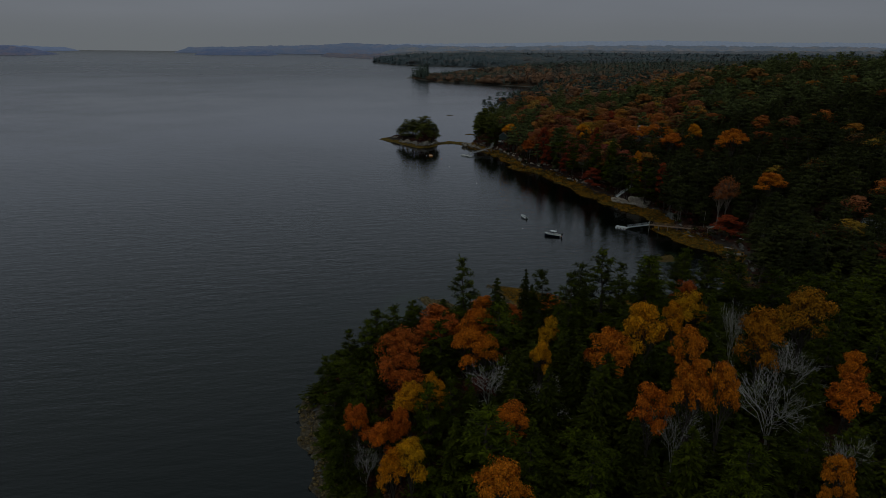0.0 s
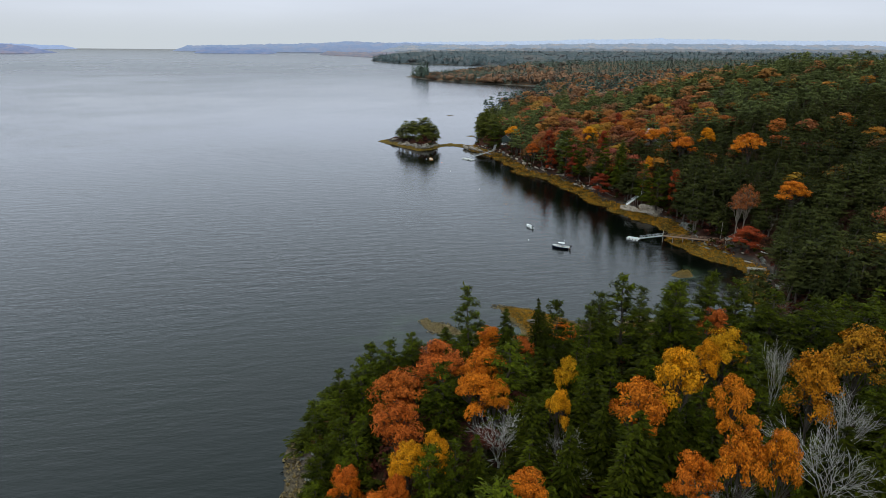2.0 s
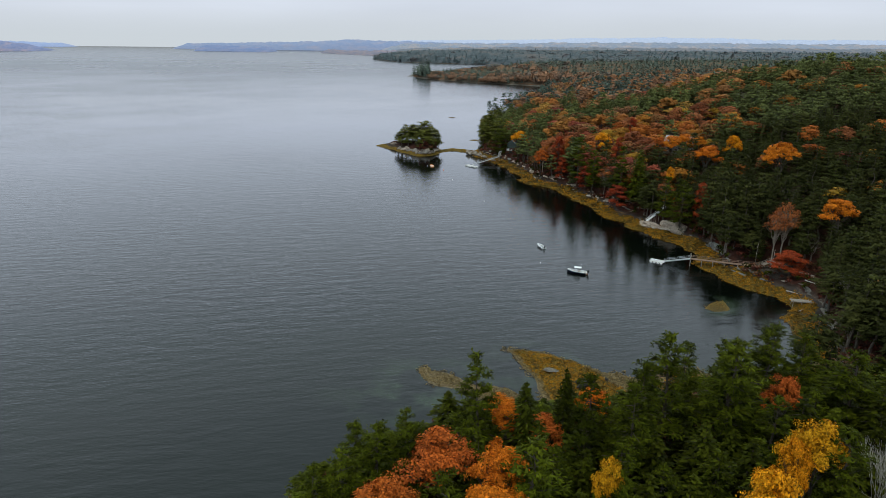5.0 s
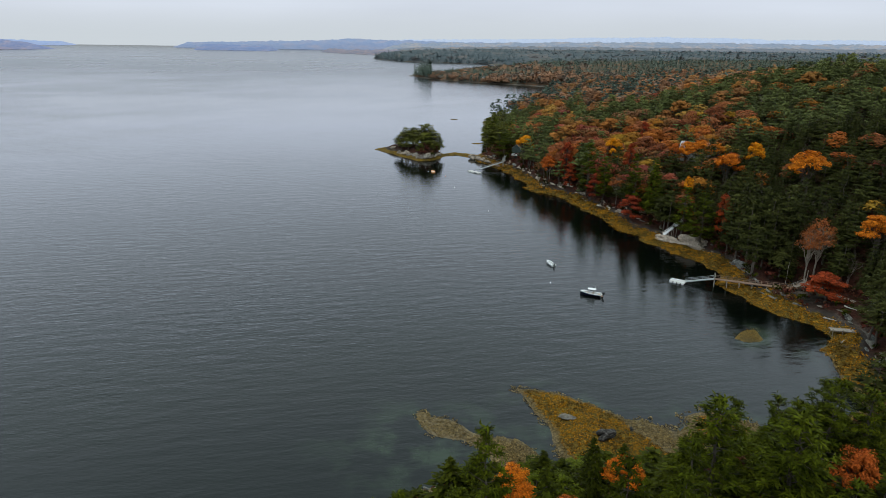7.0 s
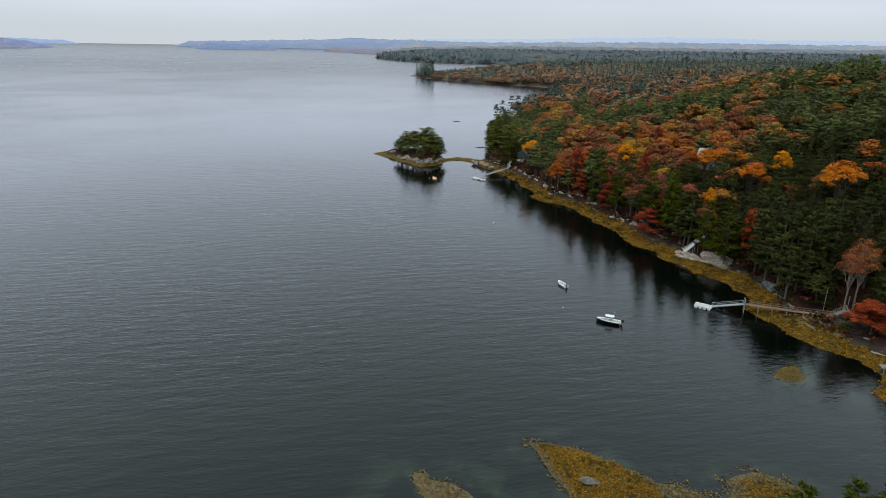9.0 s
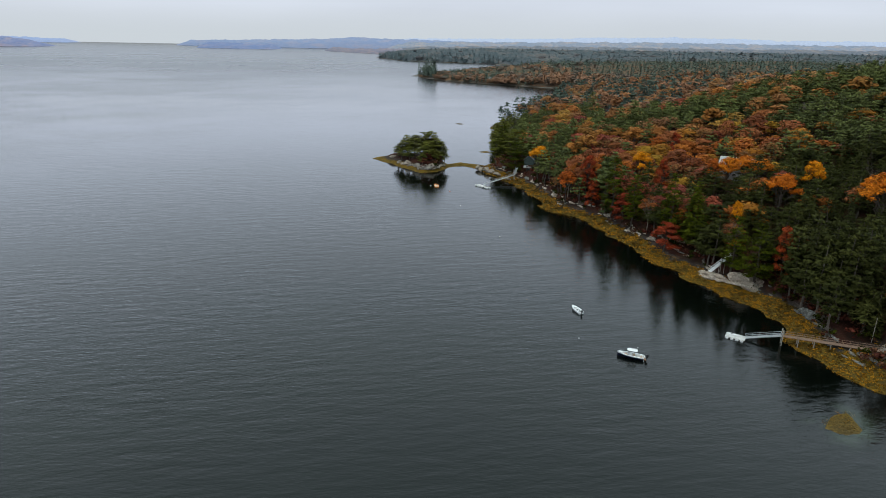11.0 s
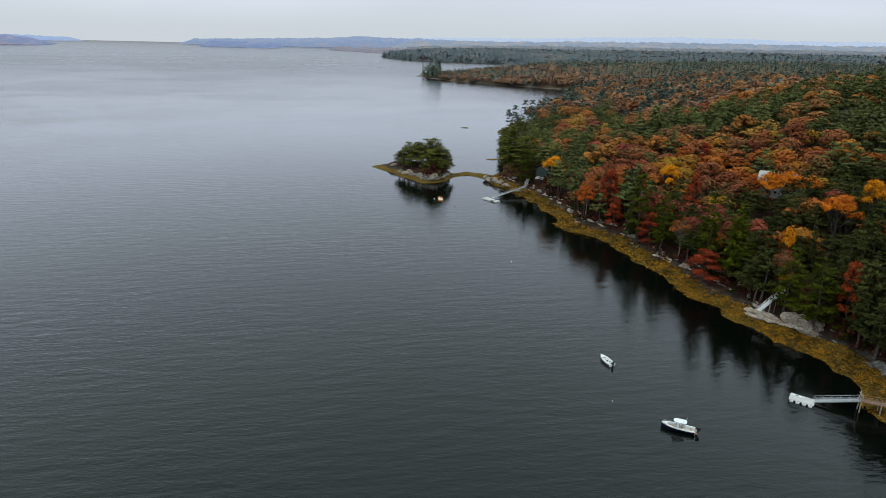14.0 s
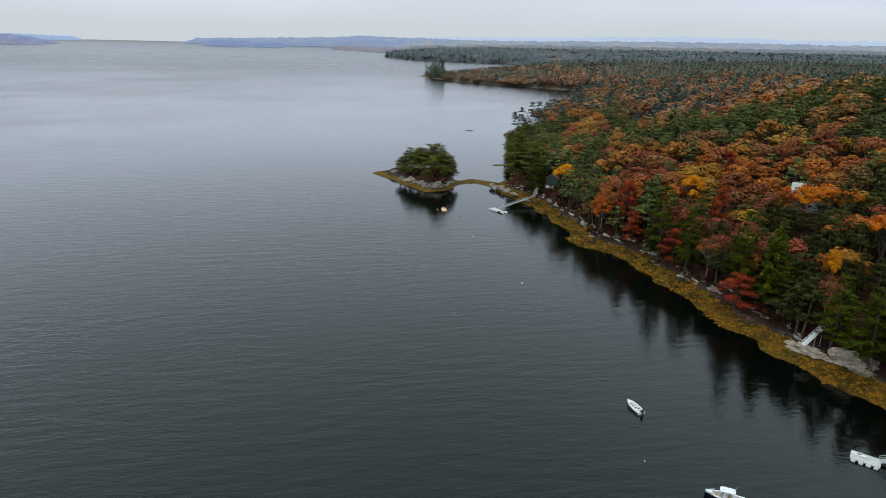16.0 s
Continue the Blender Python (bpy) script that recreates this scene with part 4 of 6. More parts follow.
# upland and hilltop leaves: haze mixed in, paler and bluer with distance
FAR_PINE = wooded("upland_pine_hazed", (0.0761, 0.0916, 0.0312), (0.107, 0.122, 0.0373), (0.134, 0.146, 0.045))
FAR_SPRUCE = wooded("upland_spruce_hazed", (0.0573, 0.075, 0.03), (0.0842, 0.0989, 0.0362), (0.101, 0.113, 0.0425), (0.65, 1.25))
FAR_ORANGE = wooded("upland_orange_hazed", (0.377, 0.132, 0.0344), (0.292, 0.116, 0.04), (0.377, 0.15, 0.0344))
FAR_YELLOW = wooded("upland_yellow_hazed", (0.338, 0.19, 0.039), (0.225, 0.153, 0.039), (0.348, 0.168, 0.036), (0.5, 1.45))
FAR_AMBER = wooded("upland_amber_hazed", (0.324, 0.141, 0.0344), (0.237, 0.118, 0.0344), (0.335, 0.135, 0.0319))
FAR_RUST = wooded("upland_rust_hazed", (0.324, 0.132, 0.0425), (0.254, 0.119, 0.0468), (0.335, 0.146, 0.0447))
FAR_BROWN = wooded("upland_brown_hazed", (0.246, 0.112, 0.0529), (0.2, 0.102, 0.0547), (0.263, 0.122, 0.0529))
HILL_PINE = wooded("hilltop_pine_hazed", (0.0728, 0.101, 0.0849), (0.0979, 0.129, 0.0975), (0.112, 0.143, 0.11), (0.7, 1.25))
HILL_SPRUCE = wooded("hilltop_spruce_hazed", (0.0619, 0.09, 0.0849), (0.0816, 0.109, 0.0975), (0.0928, 0.12, 0.11), (0.7, 1.25))
HILL_ORANGE = wooded("hilltop_orange_hazed", (0.345, 0.146, 0.0595), (0.279, 0.129, 0.0629), (0.345, 0.164, 0.0629), (0.75, 1.22))
HILL_AMBER = wooded("hilltop_amber_hazed", (0.312, 0.16, 0.0595), (0.246, 0.138, 0.0595), (0.328, 0.155, 0.0561), (0.75, 1.22))
HILL_RUST = wooded("hilltop_rust_hazed", (0.286, 0.136, 0.0722), (0.23, 0.124, 0.0753), (0.295, 0.145, 0.0753), (0.75, 1.22))
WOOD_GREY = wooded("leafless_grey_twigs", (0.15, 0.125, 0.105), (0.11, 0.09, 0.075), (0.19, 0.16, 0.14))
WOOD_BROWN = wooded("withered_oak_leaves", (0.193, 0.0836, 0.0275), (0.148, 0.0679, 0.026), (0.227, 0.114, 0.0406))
# leaves of the far points: still more haze mixed into the colour
POINT_SPRUCE = wooded("point_spruce_hazed", (0.0682, 0.0966, 0.0811), (0.0922, 0.12, 0.0945), (0.108, 0.131, 0.103), (0.7, 1.25))
POINT_OAK = wooded("point_oak_hazed", (0.298, 0.159, 0.0991), (0.224, 0.14, 0.0991), (0.323, 0.171, 0.093), (0.7, 1.25))
POINT_BARE = wooded("point_bare_hazed", (0.171, 0.131, 0.105), (0.143, 0.118, 0.101), (0.194, 0.141, 0.105), (0.7, 1.25))
HAZY_SPRUCE = wooded("distant_spruce_hazed", (0.0893, 0.124, 0.137), (0.11, 0.146, 0.157), (0.125, 0.163, 0.171), (0.85, 1.15))
HAZY_RUST = wooded("distant_oak_hazed", (0.184, 0.134, 0.121), (0.151, 0.124, 0.121), (0.206, 0.142, 0.117), (0.85, 1.12))
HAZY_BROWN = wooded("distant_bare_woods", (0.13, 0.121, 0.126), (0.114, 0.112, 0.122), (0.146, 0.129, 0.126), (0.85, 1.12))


def build_woods():
    mats = [WOOD_PINE, WOOD_SPRUCE, WOOD_ORANGE, WOOD_RUST, WOOD_AMBER, WOOD_YELLOW, WOOD_RED, WOOD_GREY, WOOD_BROWN]
    names = ["pine_woods", "spruce_woods", "orange_maple_woods", "rust_oak_woods", "amber_oak_woods", "yellow_maple_woods", "red_maple_woods", "leafless_woods", "withered_oak_woods"]
    labels = ["dense dark green pine wood on the slope", "dense dark spruce wood on the slope", "orange autumn maples on the slope", "rust-brown autumn oaks on the slope",
              "amber autumn oaks on the slope", "yellow autumn maples among the pines", "red autumn maples above the shore", "leafless grey trees among the pines", "withered brown oaks on the slope"]
    grown = [[pine(40 + i, whorls=9, tufts=5.2, blades=5, blade=0.44, slim=0.36, start=0.34 if i < 3 else 0.46, flat=0.45, fluff=1.35) for i in range(5)], [spruce(50 + i, tiers=15, arms=8, blades=5, blade=0.50, slim=0.38) for i in range(4)]]
    grown += [[canopy(60 + 10 * j + i) for i in range(3)] for j in range(5)]
    grown += [[leafless(120 + i, depth=3) for i in range(3)], [canopy(130 + i, leaves=60, bare=0.45) for i in range(3)]]
    mid = [[t[2] for t in kind] for kind in grown]
    high = [[pine(44 + i, whorls=7, tufts=3.6, blades=4, blade=0.60, slim=0.42, start=0.38 if i < 3 else 0.48, flat=0.42, fluff=1.7)[2] for i in range(4)], [spruce(54 + i, tiers=10, arms=7, blades=3, blade=0.70, slim=0.44)[2] for i in range(3)]]
    high += [[canopy(80 + 10 * j + i, leaves=70, leaf=0.54)[2] for i in range(3)] for j in range(5)] + mid[7:]
    stems = [[t[0] if k < 2 else np.concatenate([t[0], t[1][::3]]) if k != 7 else np.concatenate([t[0], t[1]]) for t in kind] for k, kind in enumerate(grown)]
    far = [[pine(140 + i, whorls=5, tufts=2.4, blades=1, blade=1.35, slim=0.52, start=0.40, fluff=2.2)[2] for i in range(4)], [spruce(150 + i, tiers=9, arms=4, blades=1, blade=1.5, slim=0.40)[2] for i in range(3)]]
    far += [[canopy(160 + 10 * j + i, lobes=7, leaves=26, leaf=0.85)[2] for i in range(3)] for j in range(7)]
    # leaf colours by distance, most with haze mixed in
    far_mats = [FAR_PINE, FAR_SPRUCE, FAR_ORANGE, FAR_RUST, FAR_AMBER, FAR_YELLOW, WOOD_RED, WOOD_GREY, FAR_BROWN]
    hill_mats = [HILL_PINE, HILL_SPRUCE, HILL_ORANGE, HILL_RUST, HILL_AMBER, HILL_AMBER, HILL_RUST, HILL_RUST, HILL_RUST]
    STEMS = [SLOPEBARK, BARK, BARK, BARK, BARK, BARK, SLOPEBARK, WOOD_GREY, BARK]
    base = [(20, 4.0), (18, 2.8)] + [(18, 4.5)] * 5 + [(16, 4.5), (18, 4.5)]
    for lod, (x0, x1, y0, y1, gap) in enumerate([(-10, 400, 178, 560, 5.7), (0, 700, 560, 1180, 8.8)]):
        x, y, rng = scatter(x0, x1, y0, y1, gap, 21 + lod)
        d = inside_by(x, y, MAINLAND)
        ok = (d > 8.0) & (x < 0.74 * y + 15) & ~((x < 126) & (y < 178))
        x, y, d = x[ok], y[ok], d[ok]
        if lod == 0:
            ex, ey, _ = scatter(20, 150, 196, 500, 5.6, 77)
            ed = inside_by(ex, ey, MAINLAND)
            edge = (ed > 8.5) & (ed < 23) & (ex > 0)
            x, y, d = np.concatenate([x, ex[edge]]), np.concatenate([y, ey[edge]]), np.concatenate([d, ed[edge]])
        clear = np.ones(len(x), bool)
        for a, b, r in taken:
            clear &= (x - a) ** 2 + (y - b) ** 2 > (1.0 + 0.7 * r) ** 2
        for a, b, r in CLEARINGS:
            clear &= (x - a) ** 2 + (y - b) ** 2 > r * r
        x, y, d = x[clear], y[clear], d[clear]
        kind = wood_mix(x, y, d, rng)
        keep, seat = np.ones(len(x), bool), {}
        for i in range(len(x)):
            wide = 7.4 if 2 <= kind[i] <= 6 and d[i] > 26 else 0.0
            cell = (int(x[i] // 8), int(y[i] // 8))
            near = [j for a in (-1, 0, 1) for b in (-1, 0, 1) for j in seat.get((cell[0] + a, cell[1] + b), ())]
            if any((x[i] - x[j]) ** 2 + (y[i] - y[j]) ** 2 < (wide if 2 <= kind[j] <= 6 and d[j] > 26 else 0.62 * wide) ** 2 for j in near):
                keep[i] = False
            else:
                seat.setdefault(cell, []).append(i)
        x, y, d, kind = x[keep], y[keep], d[keep], kind[keep]
        z = ground_height(x, y)
        tall = value_noise(x, y, 22, 17)
        h = np.where(kind == 0, rng.uniform(10, 17, len(x)), np.where(kind == 1, rng.uniform(8, 17, len(x)), rng.uniform(11, 16, len(x))))
        h *= np.where(d < 24, 1.12, 1.0) * (0.74 + 0.42 * tall) * rng.uniform(0.85, 1.22, len(x))
        w = rng.uniform(0.85, 1.25, len(x)) * np.where(kind == 1, 1.2, np.where(kind > 1, np.where(d > 26, 1.38, 0.95), 1.18))
        turn = rng.uniform(0, 6.28, len(x))
        for k in range(9):
            s = kind == k
            H, R = base[k]
            spots = np.stack([x[s], y[s], z[s], h[s] / H, w[s], turn[s]], -1)
            if lod == 0:
                limit = 385 if k < 2 else 455
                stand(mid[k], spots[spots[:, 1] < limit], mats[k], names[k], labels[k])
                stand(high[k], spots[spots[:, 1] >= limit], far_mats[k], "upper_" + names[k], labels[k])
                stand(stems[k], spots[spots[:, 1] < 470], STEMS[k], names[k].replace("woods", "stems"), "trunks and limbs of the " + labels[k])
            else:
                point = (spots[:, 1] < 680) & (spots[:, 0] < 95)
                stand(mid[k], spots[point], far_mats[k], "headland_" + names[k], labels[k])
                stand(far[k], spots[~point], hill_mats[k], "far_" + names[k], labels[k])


def build_rear_woods():
    """The wood goes on inland, behind and beside the way."""
    fir = [spruce(240 + i, tiers=9, arms=4, blades=1, blade=1.5, slim=0.40)[2] for i in range(3)]
    oak = [lump(250 + i, 18, 5.0, 52, 1.1) for i in range(3)]
    x, y, rng = scatter(0, 300, -60, 185, 6.5, 91)
    d = inside_by(x, y, MAINLAND)
    ok = (d > 6) & ((x > 0.75 * (y - 4) + 12) | (y < 50)) & ~((x < 130) & (y > 120)) & ~((y > 172) & (x < 140))
    for a, b, r in taken:
        ok &= (x - a) ** 2 + (y - b) ** 2 > (1.0 + 0.7 * r) ** 2
    x, y = x[ok], y[ok]
    u = rng.uniform(0, 1, len(x))
    spots = np.stack([x, y, ground_height(x, y), rng.uniform(0.6, 1.0, len(x)), rng.uniform(0.9, 1.4, len(x)), rng.uniform(0, 6.28, len(x))], -1)
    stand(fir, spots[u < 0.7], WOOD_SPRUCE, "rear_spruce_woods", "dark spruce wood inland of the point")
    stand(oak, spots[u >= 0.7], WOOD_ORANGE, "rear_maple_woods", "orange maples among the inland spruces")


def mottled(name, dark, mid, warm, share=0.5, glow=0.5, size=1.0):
    """Wooded country kilometres off: evergreen, bare and autumn stands, with haze put into the colours and, by glow,
    into emission.
    """
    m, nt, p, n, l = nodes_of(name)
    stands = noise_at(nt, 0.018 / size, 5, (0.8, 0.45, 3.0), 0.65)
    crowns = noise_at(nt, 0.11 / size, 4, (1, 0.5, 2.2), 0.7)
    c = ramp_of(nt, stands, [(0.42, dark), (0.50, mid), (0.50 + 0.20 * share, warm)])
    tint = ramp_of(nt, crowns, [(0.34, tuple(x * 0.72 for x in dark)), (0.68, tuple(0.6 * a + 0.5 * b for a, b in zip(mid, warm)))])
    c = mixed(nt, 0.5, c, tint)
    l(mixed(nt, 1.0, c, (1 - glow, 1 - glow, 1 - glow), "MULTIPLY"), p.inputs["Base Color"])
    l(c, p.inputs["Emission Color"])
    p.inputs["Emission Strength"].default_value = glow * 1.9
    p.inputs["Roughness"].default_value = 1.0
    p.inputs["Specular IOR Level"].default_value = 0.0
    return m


def build_closed_canopy():
    """A closed roof of leaves added below the distant treetops to fill the dark gaps between them."""
    # haze painted into the leaf colours, bluer and paler sheet by sheet
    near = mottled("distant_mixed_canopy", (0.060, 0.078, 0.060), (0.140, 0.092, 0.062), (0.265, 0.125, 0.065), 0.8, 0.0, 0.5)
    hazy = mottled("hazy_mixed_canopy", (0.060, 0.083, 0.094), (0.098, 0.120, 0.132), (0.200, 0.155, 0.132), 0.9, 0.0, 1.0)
    inland = mottled("inland_canopy_hazed", (0.100, 0.135, 0.168), (0.145, 0.170, 0.192), (0.310, 0.235, 0.175), 0.9, 0.0, 1.2)
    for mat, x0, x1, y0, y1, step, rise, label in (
            (near, -150, 900, 720, 1720, 8, (-3, 1.0, 6.5, 9.5), "canopy sheet filling the mixed woods behind the headland"),
            (hazy, -400, 2200, 1620, 2500, 9, (-2, 1, 7, 15), "canopy sheet of the woods beyond the far point, tinted with haze"),
            (inland, -400, 2600, 2411, 2960, 12, (-2, 0, 5, 13), "canopy sheet of the woods far inland, paled with haze")):
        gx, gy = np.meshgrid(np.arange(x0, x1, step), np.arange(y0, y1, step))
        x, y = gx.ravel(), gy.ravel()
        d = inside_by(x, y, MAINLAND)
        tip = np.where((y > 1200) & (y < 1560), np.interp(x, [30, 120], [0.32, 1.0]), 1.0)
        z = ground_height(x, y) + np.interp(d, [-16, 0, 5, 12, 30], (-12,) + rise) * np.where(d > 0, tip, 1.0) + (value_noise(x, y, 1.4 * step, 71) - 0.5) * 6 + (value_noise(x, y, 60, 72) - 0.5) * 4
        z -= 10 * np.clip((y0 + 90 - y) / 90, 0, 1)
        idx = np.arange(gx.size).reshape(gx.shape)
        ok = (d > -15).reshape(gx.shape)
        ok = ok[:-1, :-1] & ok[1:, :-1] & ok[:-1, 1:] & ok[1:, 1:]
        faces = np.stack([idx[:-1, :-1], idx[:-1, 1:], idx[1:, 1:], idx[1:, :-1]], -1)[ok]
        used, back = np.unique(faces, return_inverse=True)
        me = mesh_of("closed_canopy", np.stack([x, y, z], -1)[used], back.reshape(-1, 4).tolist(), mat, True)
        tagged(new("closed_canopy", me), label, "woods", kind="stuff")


def build_far_woods():
    """Woods on the points one to three kilometres off, haze mixed into their colours."""
    fir = [spruce(200 + i, tiers=7, arms=6, blades=1, blade=1.5, slim=0.62)[2] for i in range(3)]
    oak = [canopy(210 + i, 16, 6.0, lobes=9, leaves=20, leaf=1.35, dome=0.55)[2] for i in range(3)]
    # shading turned mostly skyward, evening out the crowns as haze would
    for crown in fir + oak:
        crown[:, 4] = unit(crown[:, 4] * 0.35 + [0, 0, 0.6])
    for lod, (x0, x1, y0, y1, gap, wide) in enumerate([(-150, 400, 1165, 1420, 7.5, 1.15), (-150, 800, 1165, 1560, 12, 1.35), (-400, 500, 2090, 2480, 13, 2.3), (-400, 1700, 1690, 2420, 21, 2.6)]):
        x, y, rng = scatter(x0, x1, y0, y1, gap, 31 + lod)
        d = inside_by(x, y, MAINLAND)
        ok = (x < 0.74 * y) & ((d > 1.5) & (d < 62) if lod % 2 == 0 else d > 50)
        x, y, d = x[ok], y[ok], d[ok]
        n = value_noise(x, y, 70 if lod < 2 else 160, 41)
        u = rng.uniform(0, 1, len(x))
        tip = (x < -85) & (y < 1500)
        conifer = (u < np.where(lod < 2, 0.12 + 0.45 * (n > 0.62) + 0.5 * (d > 45) + 0.6 * np.clip((x - 140) / 160, 0, 1), 0.84 + 0.14 * (x < 200))) | tip
        brown = ~conifer & (u > 0.84)
        z = ground_height(x, y)
        h = rng.uniform(0.75, 1.15, len(x)) * np.where(tip, 1.55, 1.12 if lod < 2 else 1.14)
        h = h * np.where((lod < 2) & ~tip & (y > 1200), np.interp(x, [-60, 40, 120], [0.42, 0.48, 0.95]), 1.0)
        w = rng.uniform(0.8, 1.25, len(x)) * wide * np.where(tip, 1.8, 1.0)
        spots = np.stack([x, y, z, h, w, rng.uniform(0, 6.28, len(x))], -1)
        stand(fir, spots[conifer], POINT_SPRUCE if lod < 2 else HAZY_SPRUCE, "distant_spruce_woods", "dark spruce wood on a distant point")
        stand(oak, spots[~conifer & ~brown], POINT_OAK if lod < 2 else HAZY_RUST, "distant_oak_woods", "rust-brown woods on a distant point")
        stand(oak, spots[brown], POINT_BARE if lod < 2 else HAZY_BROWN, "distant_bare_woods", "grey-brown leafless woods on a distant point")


def build_shrubs():
    """Low maroon and brown undergrowth along the edge of the wood."""
    x, y, rng = scatter(-34, 130, 60, 520, 2.2, 51)
    d = inside_by(x, y, MAINLAND)
    isle = inside_by(x, y, ISLET)
    ok = (((d > np.where(y > 200, 7.6, 5.0)) & (d < 24)) | (isle > 2.6)) & (rng.uniform(0, 1, len(x)) < 0.8)
    for a, b, r in ((80, 313, 5), (94, 264, 4), (99, 262, 4), (104, 260, 4), (108, 249, 4)):
        ok &= (x - a) ** 2 + (y - b) ** 2 > r * r
    x, y = x[ok], y[ok]
    z = ground_height(x, y)
    u = rng.uniform(0, 1, len(x)) * 0.6 + 0.4 * value_noise(x, y, 12, 52)
    size = rng.uniform(0.55, 1.25, len(x)) * np.where(inside_by(x, y, ISLET) > 0, 1.5, 1.0)
    spots = np.stack([x, y, z - 0.3, size, size * rng.uniform(0.9, 1.4, len(x)), rng.uniform(0, 6.28, len(x))], -1)
    tpl = [lump(70 + i, 2.6, 1.5, 30, 0.34) for i in range(4)]
    for lo, hi, mat, name, label in ((0, 0.36, MAROON, "maroon_undergrowth", "dark maroon undergrowth along the bank"), (0.36, 0.52, BROWN, "brown_undergrowth", "withered brown undergrowth along the bank"),
                                     (0.52, 0.70, SPRUCE, "green_undergrowth", "low green juniper along the bank"), (0.70, 1, MAROON, "russet_undergrowth", "russet huckleberry along the bank")):
        stand(tpl, spots[(u >= lo) & (u < hi)], mat, name, label)


def build_rockweed():
    """Heaps of rockweed over the ledges and along the tide line."""
    tpl = [lump(300 + i, 0.30, 0.55, 12, 0.17) for i in range(4)]
    gold = foliage("golden_rockweed", (0.29, 0.134, 0.010), (0.195, 0.094, 0.010), (0.35, 0.160, 0.012), 0.04, (0.7, 1.3))
    dark = foliage("dark_rockweed", (0.078, 0.044, 0.009), (0.045, 0.028, 0.008), (0.115, 0.062, 0.010), 0.04, (0.7, 1.3))
    straw = foliage("bleached_rockweed", (0.19, 0.135, 0.055), (0.115, 0.085, 0.040), (0.25, 0.175, 0.075), 0.04)
    found = []
    for x0, x1, y0, y1, gap in ((-16, 64, 170, 202, 0.55), (66, 83, 222, 238, 0.6), (56, 106, 196, 345, 0.8), (-8, 76, 345, 500, 1.25), (-36, 8, 60, 172, 0.9)):
        x, y, rng = scatter(x0, x1, y0, y1, gap, 400 + int(x1))
        z = ground_height(x, y)
        rag = 0.30 * (value_noise(x, y, 1.6, 61) - 0.5) + 0.25 * (value_noise(x, y, 5, 62) - 0.5)
        west = (x < 8) & (y < 172)
        ok = (z + rag > -0.02) & (z < np.where(west, 1.7, 2.1)) & (rng.uniform(0, 1, len(x)) < np.where(west, 0.55, 0.8))
        x, y, z = x[ok], y[ok], z[ok]
        size = rng.uniform(0.7, 1.3, len(x)) * gap / 0.60
        tone = value_noise(x, y, 3.2, 63) * 0.6 + rng.uniform(0, 0.4, len(x))
        sort = np.where((z < 0.16) & (y < 205) | (x < 8) & (y < 172), 2, np.where(tone < 0.44, 1, 0))
        size *= np.where((x > 66) & (x < 83) & (y > 222) & (y < 238) & (z < 0.6), 0.4, 1.0)
        sort = np.where((x < 10) & (y > 168) & (y < 190) | (x > 66) & (x < 83) & (y > 222) & (y < 238) & (z < 0.6) & (tone > 0.5), 2, sort)
        found.append(np.stack([x, y, np.maximum(z, -0.05) - 0.17 * size, size * 0.8, size, rng.uniform(0, 6.28, len(x)), sort], -1))
    spots = np.concatenate(found)
    for k, mat, name, label in ((0, gold, "golden_rockweed", "golden rockweed heaped on the tidal ledges"), (1, dark, "dark_rockweed", "wet dark brown rockweed on the tidal ledges"), (2, straw, "bleached_rockweed", "bleached straw-coloured weed at the water's edge")):
        stand(tpl, spots[spots[:, 6] == k][:, :6], mat, name, label)


build_woods()
build_rear_woods()
build_rockweed()
build_closed_canopy()
build_far_woods()
build_shrubs()


def ridge(name, label, material, x0, x1, y0, y1, heights, seed, blunt=0.06, deep=200):
    """A long low wooded bank far off: its height runs through those given, its crest is uneven with treetops."""
    n = max(60, int((x1 - x0) / 5))
    k = np.linspace(0, 1, n)
    xs, ys = x0 + (x1 - x0) * k, y0 + (y1 - y0) * k
    fade = np.clip(np.minimum(k, 1 - k) / blunt, 0, 1) ** 0.5
    top = np.interp(k, np.linspace(0, 1, len(heights)), heights)
    top = (top + 5 * (value_noise(xs, xs * 0, 130, seed) - 0.5) + 4 * (value_noise(xs, xs * 0, 38, seed + 1) - 0.5) + 5 * (value_noise(xs, xs * 0, 12, seed + 2) - 0.5)) * fade
    verts, faces = [], []
    rows_up = ((0, 0), (0.55, 8), (0.80, 0.22 * deep), (1.0, 0.45 * deep), (0.6, 0.8 * deep), (0, deep))
    for r, (f, back) in enumerate(rows_up):
        wob = 1 + (0.16 * (value_noise(xs, xs * 0, 22, seed + 5 + r) - 0.5) if 0 < r < 3 else 0)
        verts += list(zip(xs, ys + back, -2 + (top + 2) * f * wob))
    for r in range(len(rows_up) - 1):
        faces += [(r * n + i, r * n + i + 1, (r + 1) * n + i + 1, (r + 1) * n + i) for i in range(n - 1)]
    tagged(new(name, mesh_of(name, verts, faces, material, True)), label, "backdrop", kind="structure")


# ridges glow and turn paler and bluer with distance, in place of haze
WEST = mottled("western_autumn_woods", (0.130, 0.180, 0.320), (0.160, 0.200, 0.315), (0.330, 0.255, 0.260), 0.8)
CAPE = mottled("far_woods_hazed", (0.225, 0.300, 0.470), (0.245, 0.312, 0.470), (0.280, 0.320, 0.440), 0.9)
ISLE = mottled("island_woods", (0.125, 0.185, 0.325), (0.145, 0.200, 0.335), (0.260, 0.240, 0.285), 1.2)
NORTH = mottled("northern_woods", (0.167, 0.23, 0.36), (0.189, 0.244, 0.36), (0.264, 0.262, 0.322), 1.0)
